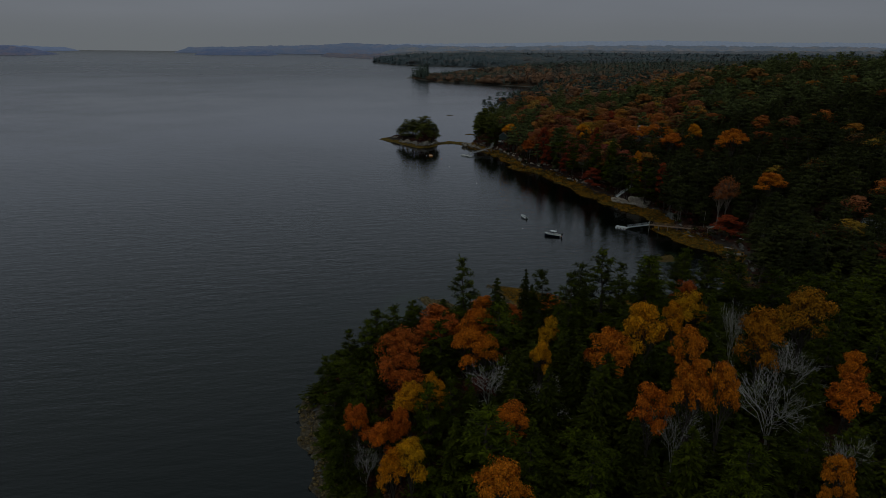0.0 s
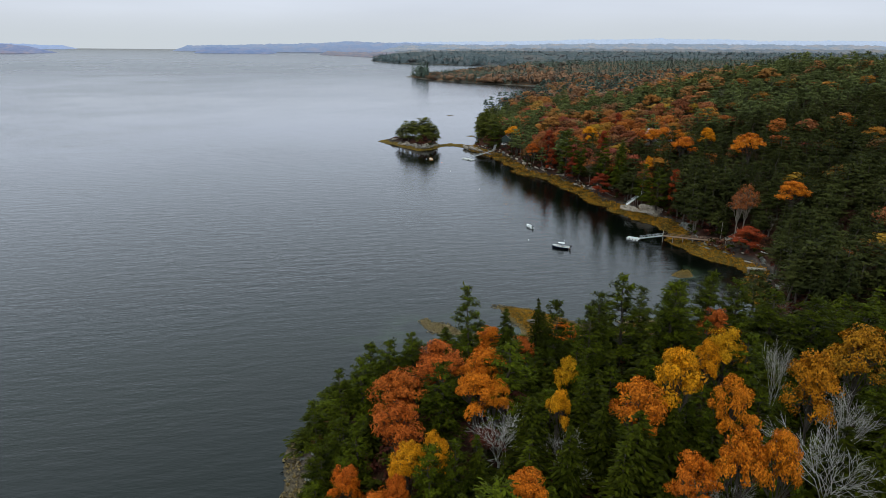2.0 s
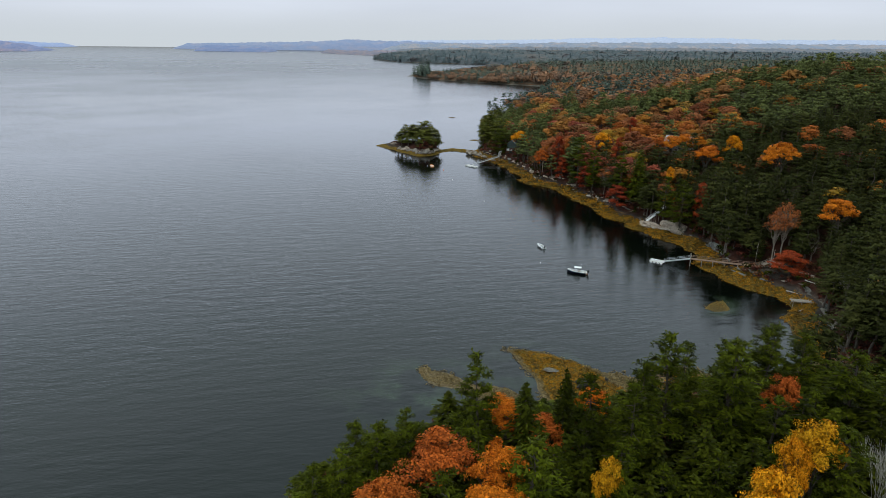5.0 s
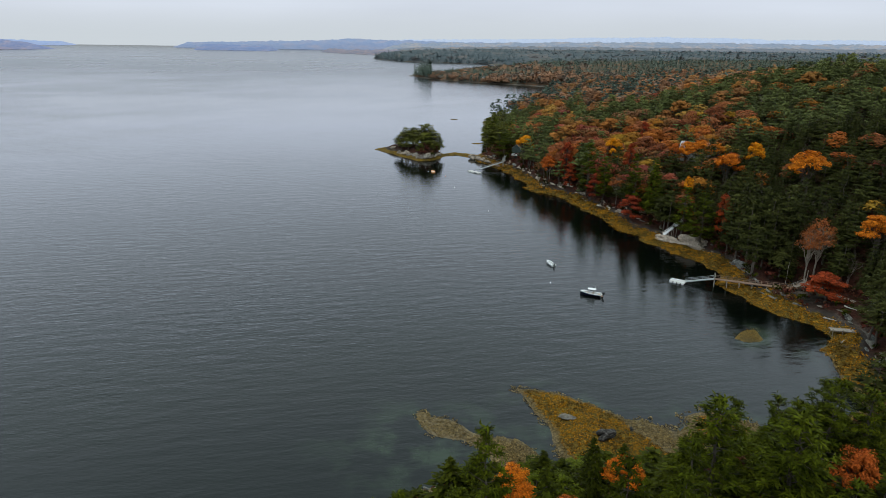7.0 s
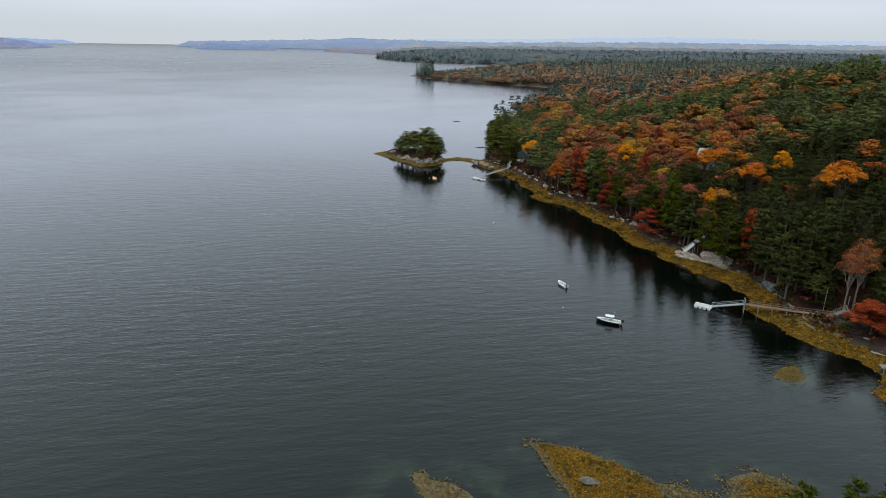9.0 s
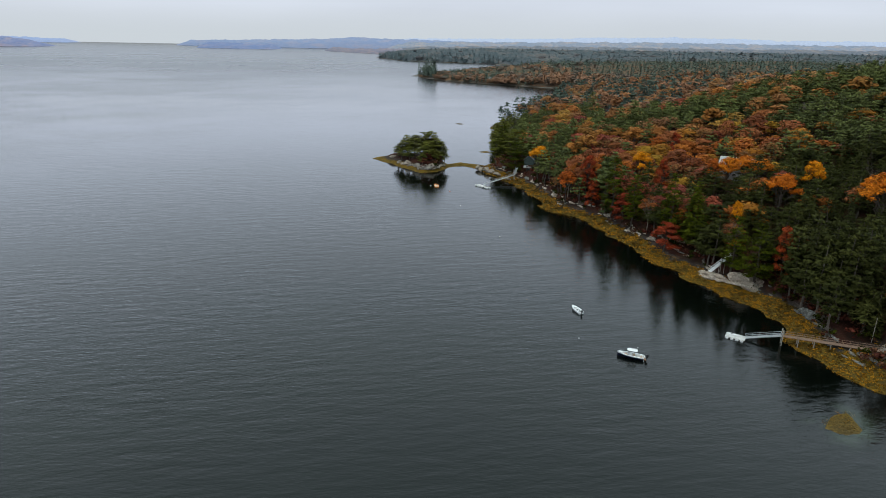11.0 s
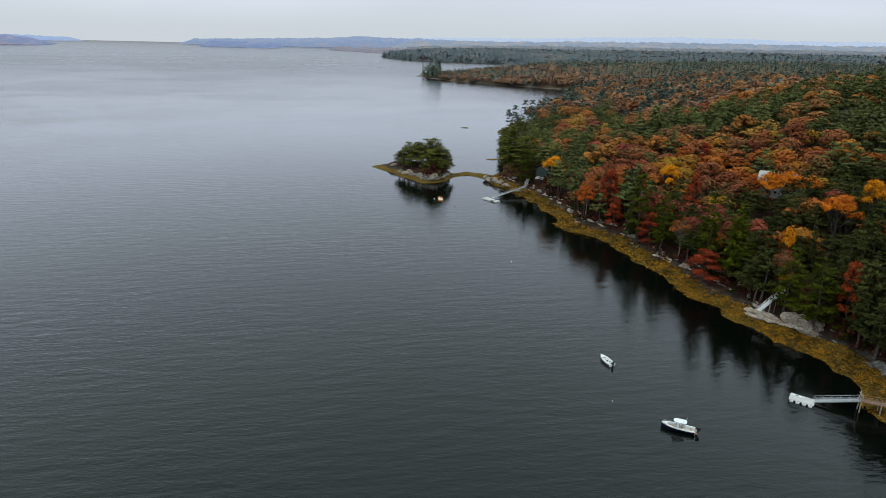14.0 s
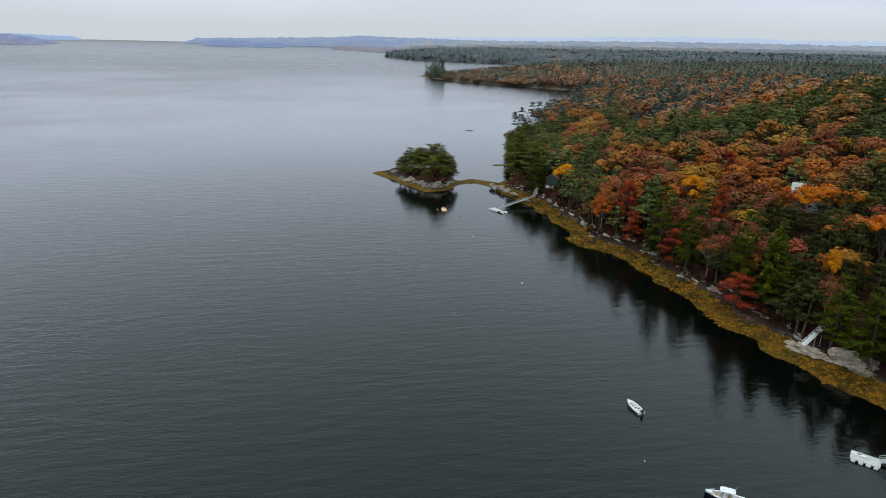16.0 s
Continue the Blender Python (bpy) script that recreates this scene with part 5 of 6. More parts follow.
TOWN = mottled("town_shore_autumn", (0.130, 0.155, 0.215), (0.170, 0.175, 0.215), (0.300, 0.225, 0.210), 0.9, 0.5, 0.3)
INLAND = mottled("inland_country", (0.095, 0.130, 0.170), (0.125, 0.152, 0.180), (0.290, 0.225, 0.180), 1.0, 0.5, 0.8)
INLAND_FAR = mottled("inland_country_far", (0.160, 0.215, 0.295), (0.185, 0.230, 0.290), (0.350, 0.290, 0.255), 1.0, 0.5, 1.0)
HILLS = mottled("far_hills_hazed", (0.330, 0.395, 0.515), (0.345, 0.405, 0.520), (0.370, 0.415, 0.505), 1.2)
ridge("backdrop_west_hill", "wooded western shore with autumn stands, haze painted into its colours", WEST, -3300, -2050, 2560, 3060, (70, 74, 70, 64, 54, 42, 26), 61)
ridge("backdrop_west_cape", "far western cape dimmed by painted haze", CAPE, -3600, -2580, 3900, 4120, (44, 42, 38, 33, 27, 20), 63, 0.04)
ridge("backdrop_north_shore", "northern shore of the bay, faded by painted haze", CAPE, -2640, -1500, 4600, 4480, (17, 26, 28, 26, 27, 30), 67, 0.05)
ridge("backdrop_north_woods", "woods behind the bay, painted blue-grey with haze", NORTH, -1800, 1300, 3960, 3760, (30, 36, 44, 62, 55, 52, 50, 52, 56, 58), 71, 0.02)
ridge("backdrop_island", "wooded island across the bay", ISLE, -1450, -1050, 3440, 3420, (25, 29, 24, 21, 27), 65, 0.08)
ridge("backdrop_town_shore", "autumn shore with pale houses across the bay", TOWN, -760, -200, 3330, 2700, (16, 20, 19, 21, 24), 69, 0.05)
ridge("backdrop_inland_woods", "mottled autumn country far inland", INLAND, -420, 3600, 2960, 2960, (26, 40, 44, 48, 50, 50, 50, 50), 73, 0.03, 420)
ridge("backdrop_inland_rise", "autumn country rising inland, paled by painted haze", INLAND_FAR, -500, 3900, 3420, 3420, (44, 54, 64, 68, 66, 62, 60, 58), 74, 0.03, 380)
ridge("backdrop_inland_hills", "hills far inland, painted pale blue with haze", HILLS, -700, 4300, 4150, 4150, (58, 66, 80, 96, 88, 94, 90, 98, 92), 75, 0.05)


def haze_sheet():
    """A glowing sheet in place of damp air over the last kilometres of water, fading upward into the sky."""
    m, nt, p, n, l = nodes_of("glowing_haze")
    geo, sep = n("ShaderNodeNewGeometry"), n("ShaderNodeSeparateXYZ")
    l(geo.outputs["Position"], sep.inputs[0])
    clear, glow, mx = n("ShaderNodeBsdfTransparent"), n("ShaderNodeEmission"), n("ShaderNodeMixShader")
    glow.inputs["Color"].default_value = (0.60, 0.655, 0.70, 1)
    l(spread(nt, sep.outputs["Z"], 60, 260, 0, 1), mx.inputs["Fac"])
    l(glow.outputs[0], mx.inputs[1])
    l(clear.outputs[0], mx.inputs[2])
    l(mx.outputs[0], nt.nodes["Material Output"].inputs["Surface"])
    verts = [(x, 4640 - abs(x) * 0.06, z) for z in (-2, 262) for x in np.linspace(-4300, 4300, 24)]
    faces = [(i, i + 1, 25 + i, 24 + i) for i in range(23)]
    tagged(new("backdrop_haze_sheet", mesh_of("haze", verts, faces, m)), "glowing sheet painted as pale sea haze along the horizon", "backdrop", kind="structure")


haze_sheet()


# ---- solid parts ----
def box(bm, size, at=(0, 0, 0), turn=(0, 0, 0), bevel=0.0):
    m = Matrix.Translation(at) @ Euler([radians(a) for a in turn]).to_matrix().to_4x4() @ Matrix.Diagonal((*size, 1))
    g = bmesh.ops.create_cube(bm, size=1, matrix=m)
    if bevel:
        edges = list({e for v in g["verts"] for e in v.link_edges})
        bmesh.ops.bevel(bm, geom=edges, offset=bevel, segments=2, affect="EDGES", profile=0.6)
    return bm


def boxed(size, at=(0, 0, 0), turn=(0, 0, 0), bevel=0.0):
    return box(bmesh.new(), size, at, turn, bevel)


def rod(a, b, radius, sides=8):
    """A round bar between two points."""
    bm = bmesh.new()
    a, b = Vector(a), Vector(b)
    m = Matrix.Translation((a + b) / 2) @ (b - a).to_track_quat("Z", "Y").to_matrix().to_4x4()
    bmesh.ops.create_cone(bm, cap_ends=True, segments=sides, radius1=radius, radius2=radius, depth=(b - a).length, matrix=m)
    return bm


def beam(a, b, width, height, bevel=0.0):
    """A squared timber between two points, its height upright."""
    bm = bmesh.new()
    a, b = Vector(a), Vector(b)
    d = b - a
    m = Matrix.Translation((a + b) / 2) @ d.to_track_quat("X", "Z").to_matrix().to_4x4()
    box(bm, (d.length, width, height), bevel=bevel)
    bm.transform(m)
    return bm


def loft(rings, closed=True, caps=True):
    """A skin over rings of points."""
    bm = bmesh.new()
    rows_of = [[bm.verts.new(p) for p in r] for r in rings]
    n = len(rings[0])
    for a, b in zip(rows_of, rows_of[1:]):
        for i in range(n if closed else n - 1):
            bm.faces.new((a[i], a[(i + 1) % n], b[(i + 1) % n], b[i]))
    if caps:
        bm.faces.new(rows_of[0][::-1])
        bm.faces.new(rows_of[-1])
    bmesh.ops.recalc_face_normals(bm, faces=bm.faces)
    return bm


def oval(bm, radii, at, seg=14):
    bmesh.ops.create_uvsphere(bm, u_segments=seg, v_segments=seg // 2, radius=1, matrix=Matrix.Translation(at) @ Matrix.Diagonal((*radii, 1)))
    return bm


WHITE = plain("white_gelcoat", (0.74, 0.75, 0.76), (0.82, 0.82, 0.81), 0.3, 0, 3, 0.03, 0.005)
NAVY = plain("navy_gelcoat", (0.0056, 0.0084, 0.0225), (0.0084, 0.0119, 0.03), 0.2, 0, 3, 0.03, 0.005)
BLACK = plain("black_plastic", (0.010, 0.010, 0.011), (0.020, 0.020, 0.022), 0.4, 0, 6, 0.05, 0.004)
TAN = plain("tan_cushion", (0.357, 0.25, 0.166), (0.425, 0.312, 0.216), 0.7, 0, 6, 0.2, 0.01)
CREAM = plain("cream_deck", (0.60, 0.56, 0.50), (0.68, 0.64, 0.58), 0.55, 0, 6, 0.1, 0.005)
TEAK = plain("teak_step", (0.30, 0.15, 0.08), (0.38, 0.20, 0.11), 0.6, 0, 8, 0.3, 0.01)
ALLOY = plain("dull_aluminium", (0.55, 0.56, 0.57), (0.66, 0.67, 0.68), 0.42, 0.7, 5, 0.08, 0.004)
FLOATS = plain("white_plastic_float", (0.66, 0.66, 0.65), (0.78, 0.78, 0.77), 0.5, 0, 4, 0.1, 0.01)
DECKING = plain("pale_grey_deck_boards", (0.46, 0.45, 0.43), (0.58, 0.57, 0.55), 0.75, 0, 5, 0.3, 0.01)
TIMBER = plain("weathered_timber", (0.24, 0.205, 0.17), (0.36, 0.32, 0.275), 0.85, 0, 7, 0.5, 0.02)
BROWNWOOD = plain("brown_deck_timber", (0.21, 0.135, 0.095), (0.30, 0.20, 0.145), 0.8, 0, 7, 0.5, 0.02)
RAWWOOD = plain("new_framing_timber", (0.55, 0.40, 0.24), (0.64, 0.49, 0.31), 0.7, 0, 7, 0.3, 0.01)
WRAP = plain("pale_house_wrap", (0.324, 0.346, 0.367), (0.4, 0.405, 0.405), 0.6, 0, 3, 0.1, 0.01)
ROOFING = plain("grey_shingle_roof", (0.16, 0.165, 0.17), (0.24, 0.245, 0.25), 0.85, 0, 4, 0.5, 0.03)
DARKSIDING = plain("dark_green_siding", (0.035, 0.050, 0.045), (0.060, 0.078, 0.070), 0.8, 0, 5, 0.4, 0.02)
PALESIDING = plain("white_siding", (0.66, 0.66, 0.64), (0.76, 0.76, 0.74), 0.7, 0, 5, 0.2, 0.01)
PANE = plain("dark_window_glass", (0.02, 0.025, 0.03), (0.03, 0.035, 0.04), 0.08, 0, 2, 0.02, 0.002)
ORANGEHULL = plain("orange_dinghy_hull", (0.62, 0.23, 0.03), (0.70, 0.28, 0.05), 0.4, 0, 4, 0.05, 0.005)
ORANGEBALL = plain("orange_buoy_plastic", (0.60, 0.13, 0.06), (0.68, 0.18, 0.09), 0.4, 0, 4, 0.05, 0.005)
PINKHULL = plain("red_seat_pad", (0.35, 0.06, 0.07), (0.42, 0.09, 0.09), 0.6, 0, 4, 0.1, 0.005)


def rock_material(name, lo, mid, hi):
    m, nt, p, n, l = nodes_of(name)
    big, fine = noise_at(nt, 0.7, 5), noise_at(nt, 1.6, 7, (1, 1, 2.2), 0.72)
    c = ramp_of(nt, fine, [(0.3, lo), (0.5, mid), (0.72, hi)])
    c = mixed(nt, spread(nt, big, 0.5, 0.66, 0, 0.8), c, tuple(x * 0.5 for x in mid))
    l(c, p.inputs["Base Color"])
    p.inputs["Roughness"].default_value = 0.9
    p.inputs["Specular IOR Level"].default_value = 0.15
    bumped(nt, p, fine, 1.0, 0.30)
    return m


WHITEROCK = rock_material("white_bleached_granite", (0.0935, 0.0758, 0.0594), (0.281, 0.232, 0.183), (0.52, 0.444, 0.365))
PALEROCK = rock_material("pale_granite", (0.146, 0.112, 0.086), (0.426, 0.353, 0.279), (0.707, 0.605, 0.486))
GREYROCK = rock_material("grey_green_ledge", (0.040, 0.038, 0.034), (0.15, 0.148, 0.132), (0.34, 0.325, 0.295))
SANDROCK = rock_material("brown_tide_slab", (0.09, 0.078, 0.064), (0.165, 0.145, 0.118), (0.26, 0.23, 0.19))
BANKROCK = rock_material("brown_grey_bank_granite", (0.068, 0.0528, 0.0421), (0.24, 0.21, 0.176), (0.432, 0.4, 0.343))
DARKROCK = rock_material("dark_wet_rock", (0.012, 0.011, 0.010), (0.042, 0.038, 0.034), (0.20, 0.185, 0.175))


def stone(seed, stretch=(1, 1, 0.7), detail=3):
    """A broken, blocky boulder of about one metre."""
    rng = random.Random(seed)
    bm = bmesh.new()
    bmesh.ops.create_icosphere(bm, subdivisions=detail, radius=0.6)
    off = Vector((rng.uniform(0, 90), rng.uniform(0, 90), rng.uniform(0, 90)))
    cuts = [Vector((rng.gauss(0, 1), rng.gauss(0, 1), rng.gauss(0, 1))).normalized() for _ in range(9)]
    for v in bm.verts:
        for c in cuts:
            over = v.co.dot(c) - 0.36
            if over > 0:
                v.co -= c * over * 0.97
        v.co *= 1 + 0.24 * noise.noise(v.co * 2.1 + off) + 0.16 * noise.noise(v.co * 6 + off) + (0.10 * abs(noise.noise(v.co * 13 + off)) if detail > 3 else 0)
        v.co = Vector((v.co.x * stretch[0], v.co.y * stretch[1], v.co.z * stretch[2]))
    return bm


def height_at(x, y):
    return float(ground_height(np.array([x]), np.array([y]))[0])


# ---- shore rocks ----
def build_rocks():
    meshes, dulls = [], []
    for i in range(7):
        me = bpy.data.meshes.new("boulder")
        bm = stone(i, (1, random.Random(i).uniform(0.6, 1.0), random.Random(i + 50).uniform(0.45, 0.75)), 2)
        bm.to_mesh(me)
        bm.free()
        me.materials.append(PALEROCK if i < 5 else GREYROCK)
        meshes.append(me)
        dull = me.copy()
        dull.materials[0] = SANDROCK if i < 3 else GREYROCK
        dulls.append(dull)
    rng = random.Random(9)
    coast = [p for p in NEAR_COAST + BACK_COAST if 205 < p[1] < 500 and p[0] > -5]
    for (ax, ay), (bx, by) in zip(coast, coast[1:]):
        run = math.hypot(bx - ax, by - ay)
        for _ in range(int(run / 1.6)):
            k = rng.random()
            inland = rng.uniform(7.4, 11.0)
            x = ax + (bx - ax) * k + (by - ay) / run * inland
            y = ay + (by - ay) * k - (bx - ax) / run * inland
            d = float(inside_by(np.array([x]), np.array([y]), MAINLAND)[0])
            if not 6.5 < d < 13:
                continue
            s = rng.uniform(0.5, 1.6) * (1.7 if rng.random() < 0.14 else 1)
            ob = tagged(new("boulder", (meshes if y > 318 else dulls)[rng.randrange(7)]), "pale weathered granite boulder above the rockweed" if y > 318 else "brown-grey weathered boulder above the rockweed", "rock", "shore boulders")
            ob.matrix_basis = Matrix.LocRotScale((x, y, height_at(x, y) + 0.1 * s), Euler((0, 0, math.atan2(by - ay, bx - ax) + rng.gauss(0, 0.3))), (s * rng.uniform(1.4, 3.2), s, s * 0.75))
    west = [p for p in NEAR_COAST if 60 < p[1] < 172 and p[0] < 10]
    for (ax, ay), (bx, by) in zip(west, west[1:]):
        run = math.hypot(bx - ax, by - ay)
        for _ in range(int(run / 0.9)):
            k, inland = rng.random(), rng.uniform(-0.5, 6.5)
            x = ax + (bx - ax) * k + (by - ay) / run * inland
            y = ay + (by - ay) * k - (bx - ax) / run * inland
            s = rng.uniform(0.35, 1.2) * (1.7 if rng.random() < 0.10 else 1)
            ob = tagged(new("boulder", dulls[rng.randrange(7)]), "brown-grey boulder on the weedy shore of the point", "rock", "shore boulders")
            ob.matrix_basis = Matrix.LocRotScale((x, y, max(-0.1, height_at(x, y)) + 0.05 * s), Euler((0, 0, rng.uniform(0, 6.28))), (s * rng.uniform(1.0, 2.0), s, s * 0.8))

    def outcrop(name, x, y, z, size, turn, mat, label, seed, detail=4):
        pick = random.Random(seed)
        ob = root(name, label, "rock")
        ob.matrix_basis = Matrix.LocRotScale((x, y, z), Euler([radians(a) for a in turn]), size)
        for k in range(7 if detail > 3 else 2):
            s = pick.uniform(0.45, 0.8) if k else 0.85
            piece = stone(seed * 10 + k, (1, 1, 1), 4 if size[0] > 7 else 3)
            piece.transform(Matrix.LocRotScale((pick.uniform(-0.42, 0.42) * (k > 0), pick.uniform(-0.35, 0.35) * (k > 0), pick.uniform(-0.28, 0.10) * (k > 0)), Euler((pick.uniform(-0.4, 0.4), pick.uniform(-0.4, 0.4), pick.uniform(0, 6))), (s, s * 0.8, s * 0.8)))
            part("rock", piece, mat, ob)

    shelf = random.Random(77)
    south = ISLET[2:7]
    for (ax, ay), (bx, by) in zip(south, south[1:]):
        run = math.hypot(bx - ax, by - ay)
        for k in range(int(run / 4.6)):
            f, inland = (k + shelf.uniform(0.2, 0.8)) / int(run / 4.6), shelf.uniform(3.0, 5.4)
            x, y = ax + (bx - ax) * f - (by - ay) / run * inland, ay + (by - ay) * f + (bx - ax) / run * inland
            outcrop("rock_outcrop", x, y, max(1.4, height_at(x, y)) + 0.1, (shelf.uniform(4.0, 8.5), shelf.uniform(2.4, 4.2), shelf.uniform(2.2, 5.0)), (0, 0, math.degrees(math.atan2(by - ay, bx - ax)) + shelf.uniform(-25, 25)), (WHITEROCK, WHITEROCK, BANKROCK)[shelf.randrange(3)], "bleached broken granite at the foot of the pines", 60 + int(x) % 40)
    for i, (x, y, size, turn) in enumerate(((-57, 514, (5, 3, 2.4), -40), (-52, 519, (4, 3, 2.0), -20), (3.5, 484.5, (9, 3.6, 4.6), -55), (-1, 491, (6.5, 3.4, 3.8), -65), (9, 476, (5, 2.4, 2.4), -55), (15, 463, (4, 2, 1.8), -60),
                                            (16, 682, (14, 7, 6), -60), (21, 668, (10, 6, 5), -70))):
        outcrop("rock_outcrop", x, y, max(1.2, height_at(x, y)) + 0.2, size, (0, 0, turn), WHITEROCK if y < 600 else BANKROCK, "bleached broken granite at the foot of the pines" if y < 600 else "dark broken granite of the outer headland", 60 + i)
    for i, (x, y) in enumerate(((56.5, 362), (61.5, 349), (67.5, 337), (72.5, 325.5), (50.5, 381), (42.5, 398))):
        outcrop("rock_outcrop", x + 5.5, y + 3.0, height_at(x + 5.5, y + 3.0) + 0.1, (4.6 + i % 3, 2.2, 2.2), (0, 0, -58 + 9 * i), WHITEROCK, "pale fissured granite ledge above the rockweed", 101 + i)
    outcrop("rock_outcrop", 84.4, 306.8, 3.2, (12, 6.5, 9.5), (24, 10, -42), PALEROCK, "bare sloping grey granite outcrop beside the stair", 31)
    outcrop("rock_outcrop", 77.5, 313.0, 2.2, (9, 3.5, 3), (0, 0, -52), PALEROCK, "pale granite shelf at the foot of the stair", 33)
    outcrop("rock_outcrop", 93.5, 284, 2.6, (8, 3, 3.4), (0, 0, -62), GREYROCK, "fissured grey granite bank behind the rockweed", 35)
    outcrop("rock_outcrop", 96.0, 277, 2.4, (6, 3, 3), (0, 0, -70), GREYROCK, "fissured grey granite bank behind the rockweed", 36)
    outcrop("ledge_boulder", 27.3, 180.3, 1.7, (4.4, 3.0, 2.8), (0, 0, 30), DARKROCK, "dark wet boulder with a pale top on the weedy ledge", 38)
    outcrop("ledge_boulder", 32.5, 182.5, 1.3, (1.6, 1.1, 1.0), (0, 0, 80), DARKROCK, "small dark boulder on the weedy ledge", 39, 3)
    outcrop("tide_pool_slab", 20.3, 186.3, 1.08, (5.0, 3.0, 0.22), (0, 0, -8), SANDROCK, "pale bare slab among the rockweed of the ledge", 41, 3)


build_rocks()


# ---- boats ----
def hull_rings(length, half, depth, bow_rise, steps=12):
    """Half-breadths from the stern to a raked bow."""
    rings = []
    for i in range(steps + 1):
        f = i / steps
        w = half * (1 - max(0.0, (f - 0.45) / 0.55) ** 2.2) * (0.92 + 0.08 * min(1, f * 4)) + 0.015
        top = depth + bow_rise * f ** 2
        x = (f - 0.5) * length
        keel = -0.25 + 0.35 * max(0.0, (f - 0.75) / 0.25) ** 2 * depth
        rings.append((x, w, top, keel))
    return rings


def outboard(parent, x, z, size):
    leg = part("outboard", boxed((0.16 * size, 0.16 * size, 1.0 * size), (x - 0.12 * size, 0, z - 0.35 * size), bevel=0.03), BLACK, parent, "black outboard motor")
    rings = [[(x - 0.2 * size + math.cos(a) * 0.30 * size * s, math.sin(a) * 0.21 * size * s, z + h * size) for a in [k * math.pi / 6 for k in range(12)]] for h, s in ((0.05, 0.8), (0.2, 1.0), (0.5, 0.96), (0.66, 0.7))]
    part("cowling", loft(rings), BLACK, leg)
    part("bracket", boxed((0.2 * size, 0.34 * size, 0.3 * size), (x + 0.02, 0, z - 0.02), bevel=0.02), ALLOY, leg, "metal clamp bracket")
    part("propeller", rod((x - 0.42 * size, 0, z - 0.85 * size), (x - 0.30 * size, 0, z - 0.85 * size), 0.16 * size), ALLOY, leg)


def open_hull(ob, length, half, depth, rise, lower, upper, floor, split=0.42):
    r = hull_rings(length, half, depth, rise)
    skin = [[(x, -w, t * 0.92), (x, -w * 0.93, t * split), (x, -w * 0.55, k * 0.6), (x, 0, k), (x, w * 0.55, k * 0.6), (x, w * 0.93, t * split), (x, w, t * 0.92)] for x, w, t, k in r]
    part("hull", loft(skin, closed=False, caps=False), lower, ob)
    bm = bmesh.new()
    for s in (-1, 1):
        outer = [bm.verts.new((x, s * (w + 0.03), t * 0.80)) for x, w, t, k in r]
        lip = [bm.verts.new((x, s * (w + 0.04), t + 0.02)) for x, w, t, k in r]
        top = [bm.verts.new((x - (0.1 if i == len(r) - 1 else 0), s * max(0.0, w - 0.20), t + 0.02)) for i, (x, w, t, k) in enumerate(r)]
        inner = [bm.verts.new((x - (0.15 if i == len(r) - 1 else 0), s * max(0.0, w - 0.24), 0.22)) for i, (x, w, t, k) in enumerate(r)]
        for row_a, row_b in ((outer, lip), (lip, top), (top, inner)):
            for i in range(len(r) - 1):
                bm.faces.new((row_a[i], row_a[i + 1], row_b[i + 1], row_b[i]))
    bmesh.ops.recalc_face_normals(bm, faces=bm.faces)
    part("gunwale", bm, upper, ob, "white gunwale and inner side")
    bm = bmesh.new()
    a = [bm.verts.new((x, -max(0.01, w - 0.22), 0.24)) for x, w, t, k in r]
    b = [bm.verts.new((x, max(0.01, w - 0.22), 0.24)) for x, w, t, k in r]
    for i in range(len(r) - 1):
        bm.faces.new((a[i], a[i + 1], b[i + 1], b[i]))
    part("cockpit_floor", bm, floor, ob)
    x, w, t, k = r[0]
    part("transom", boxed((0.08, w * 2, t * 0.95), (x, 0, t * 0.42), bevel=0.02), upper, ob)


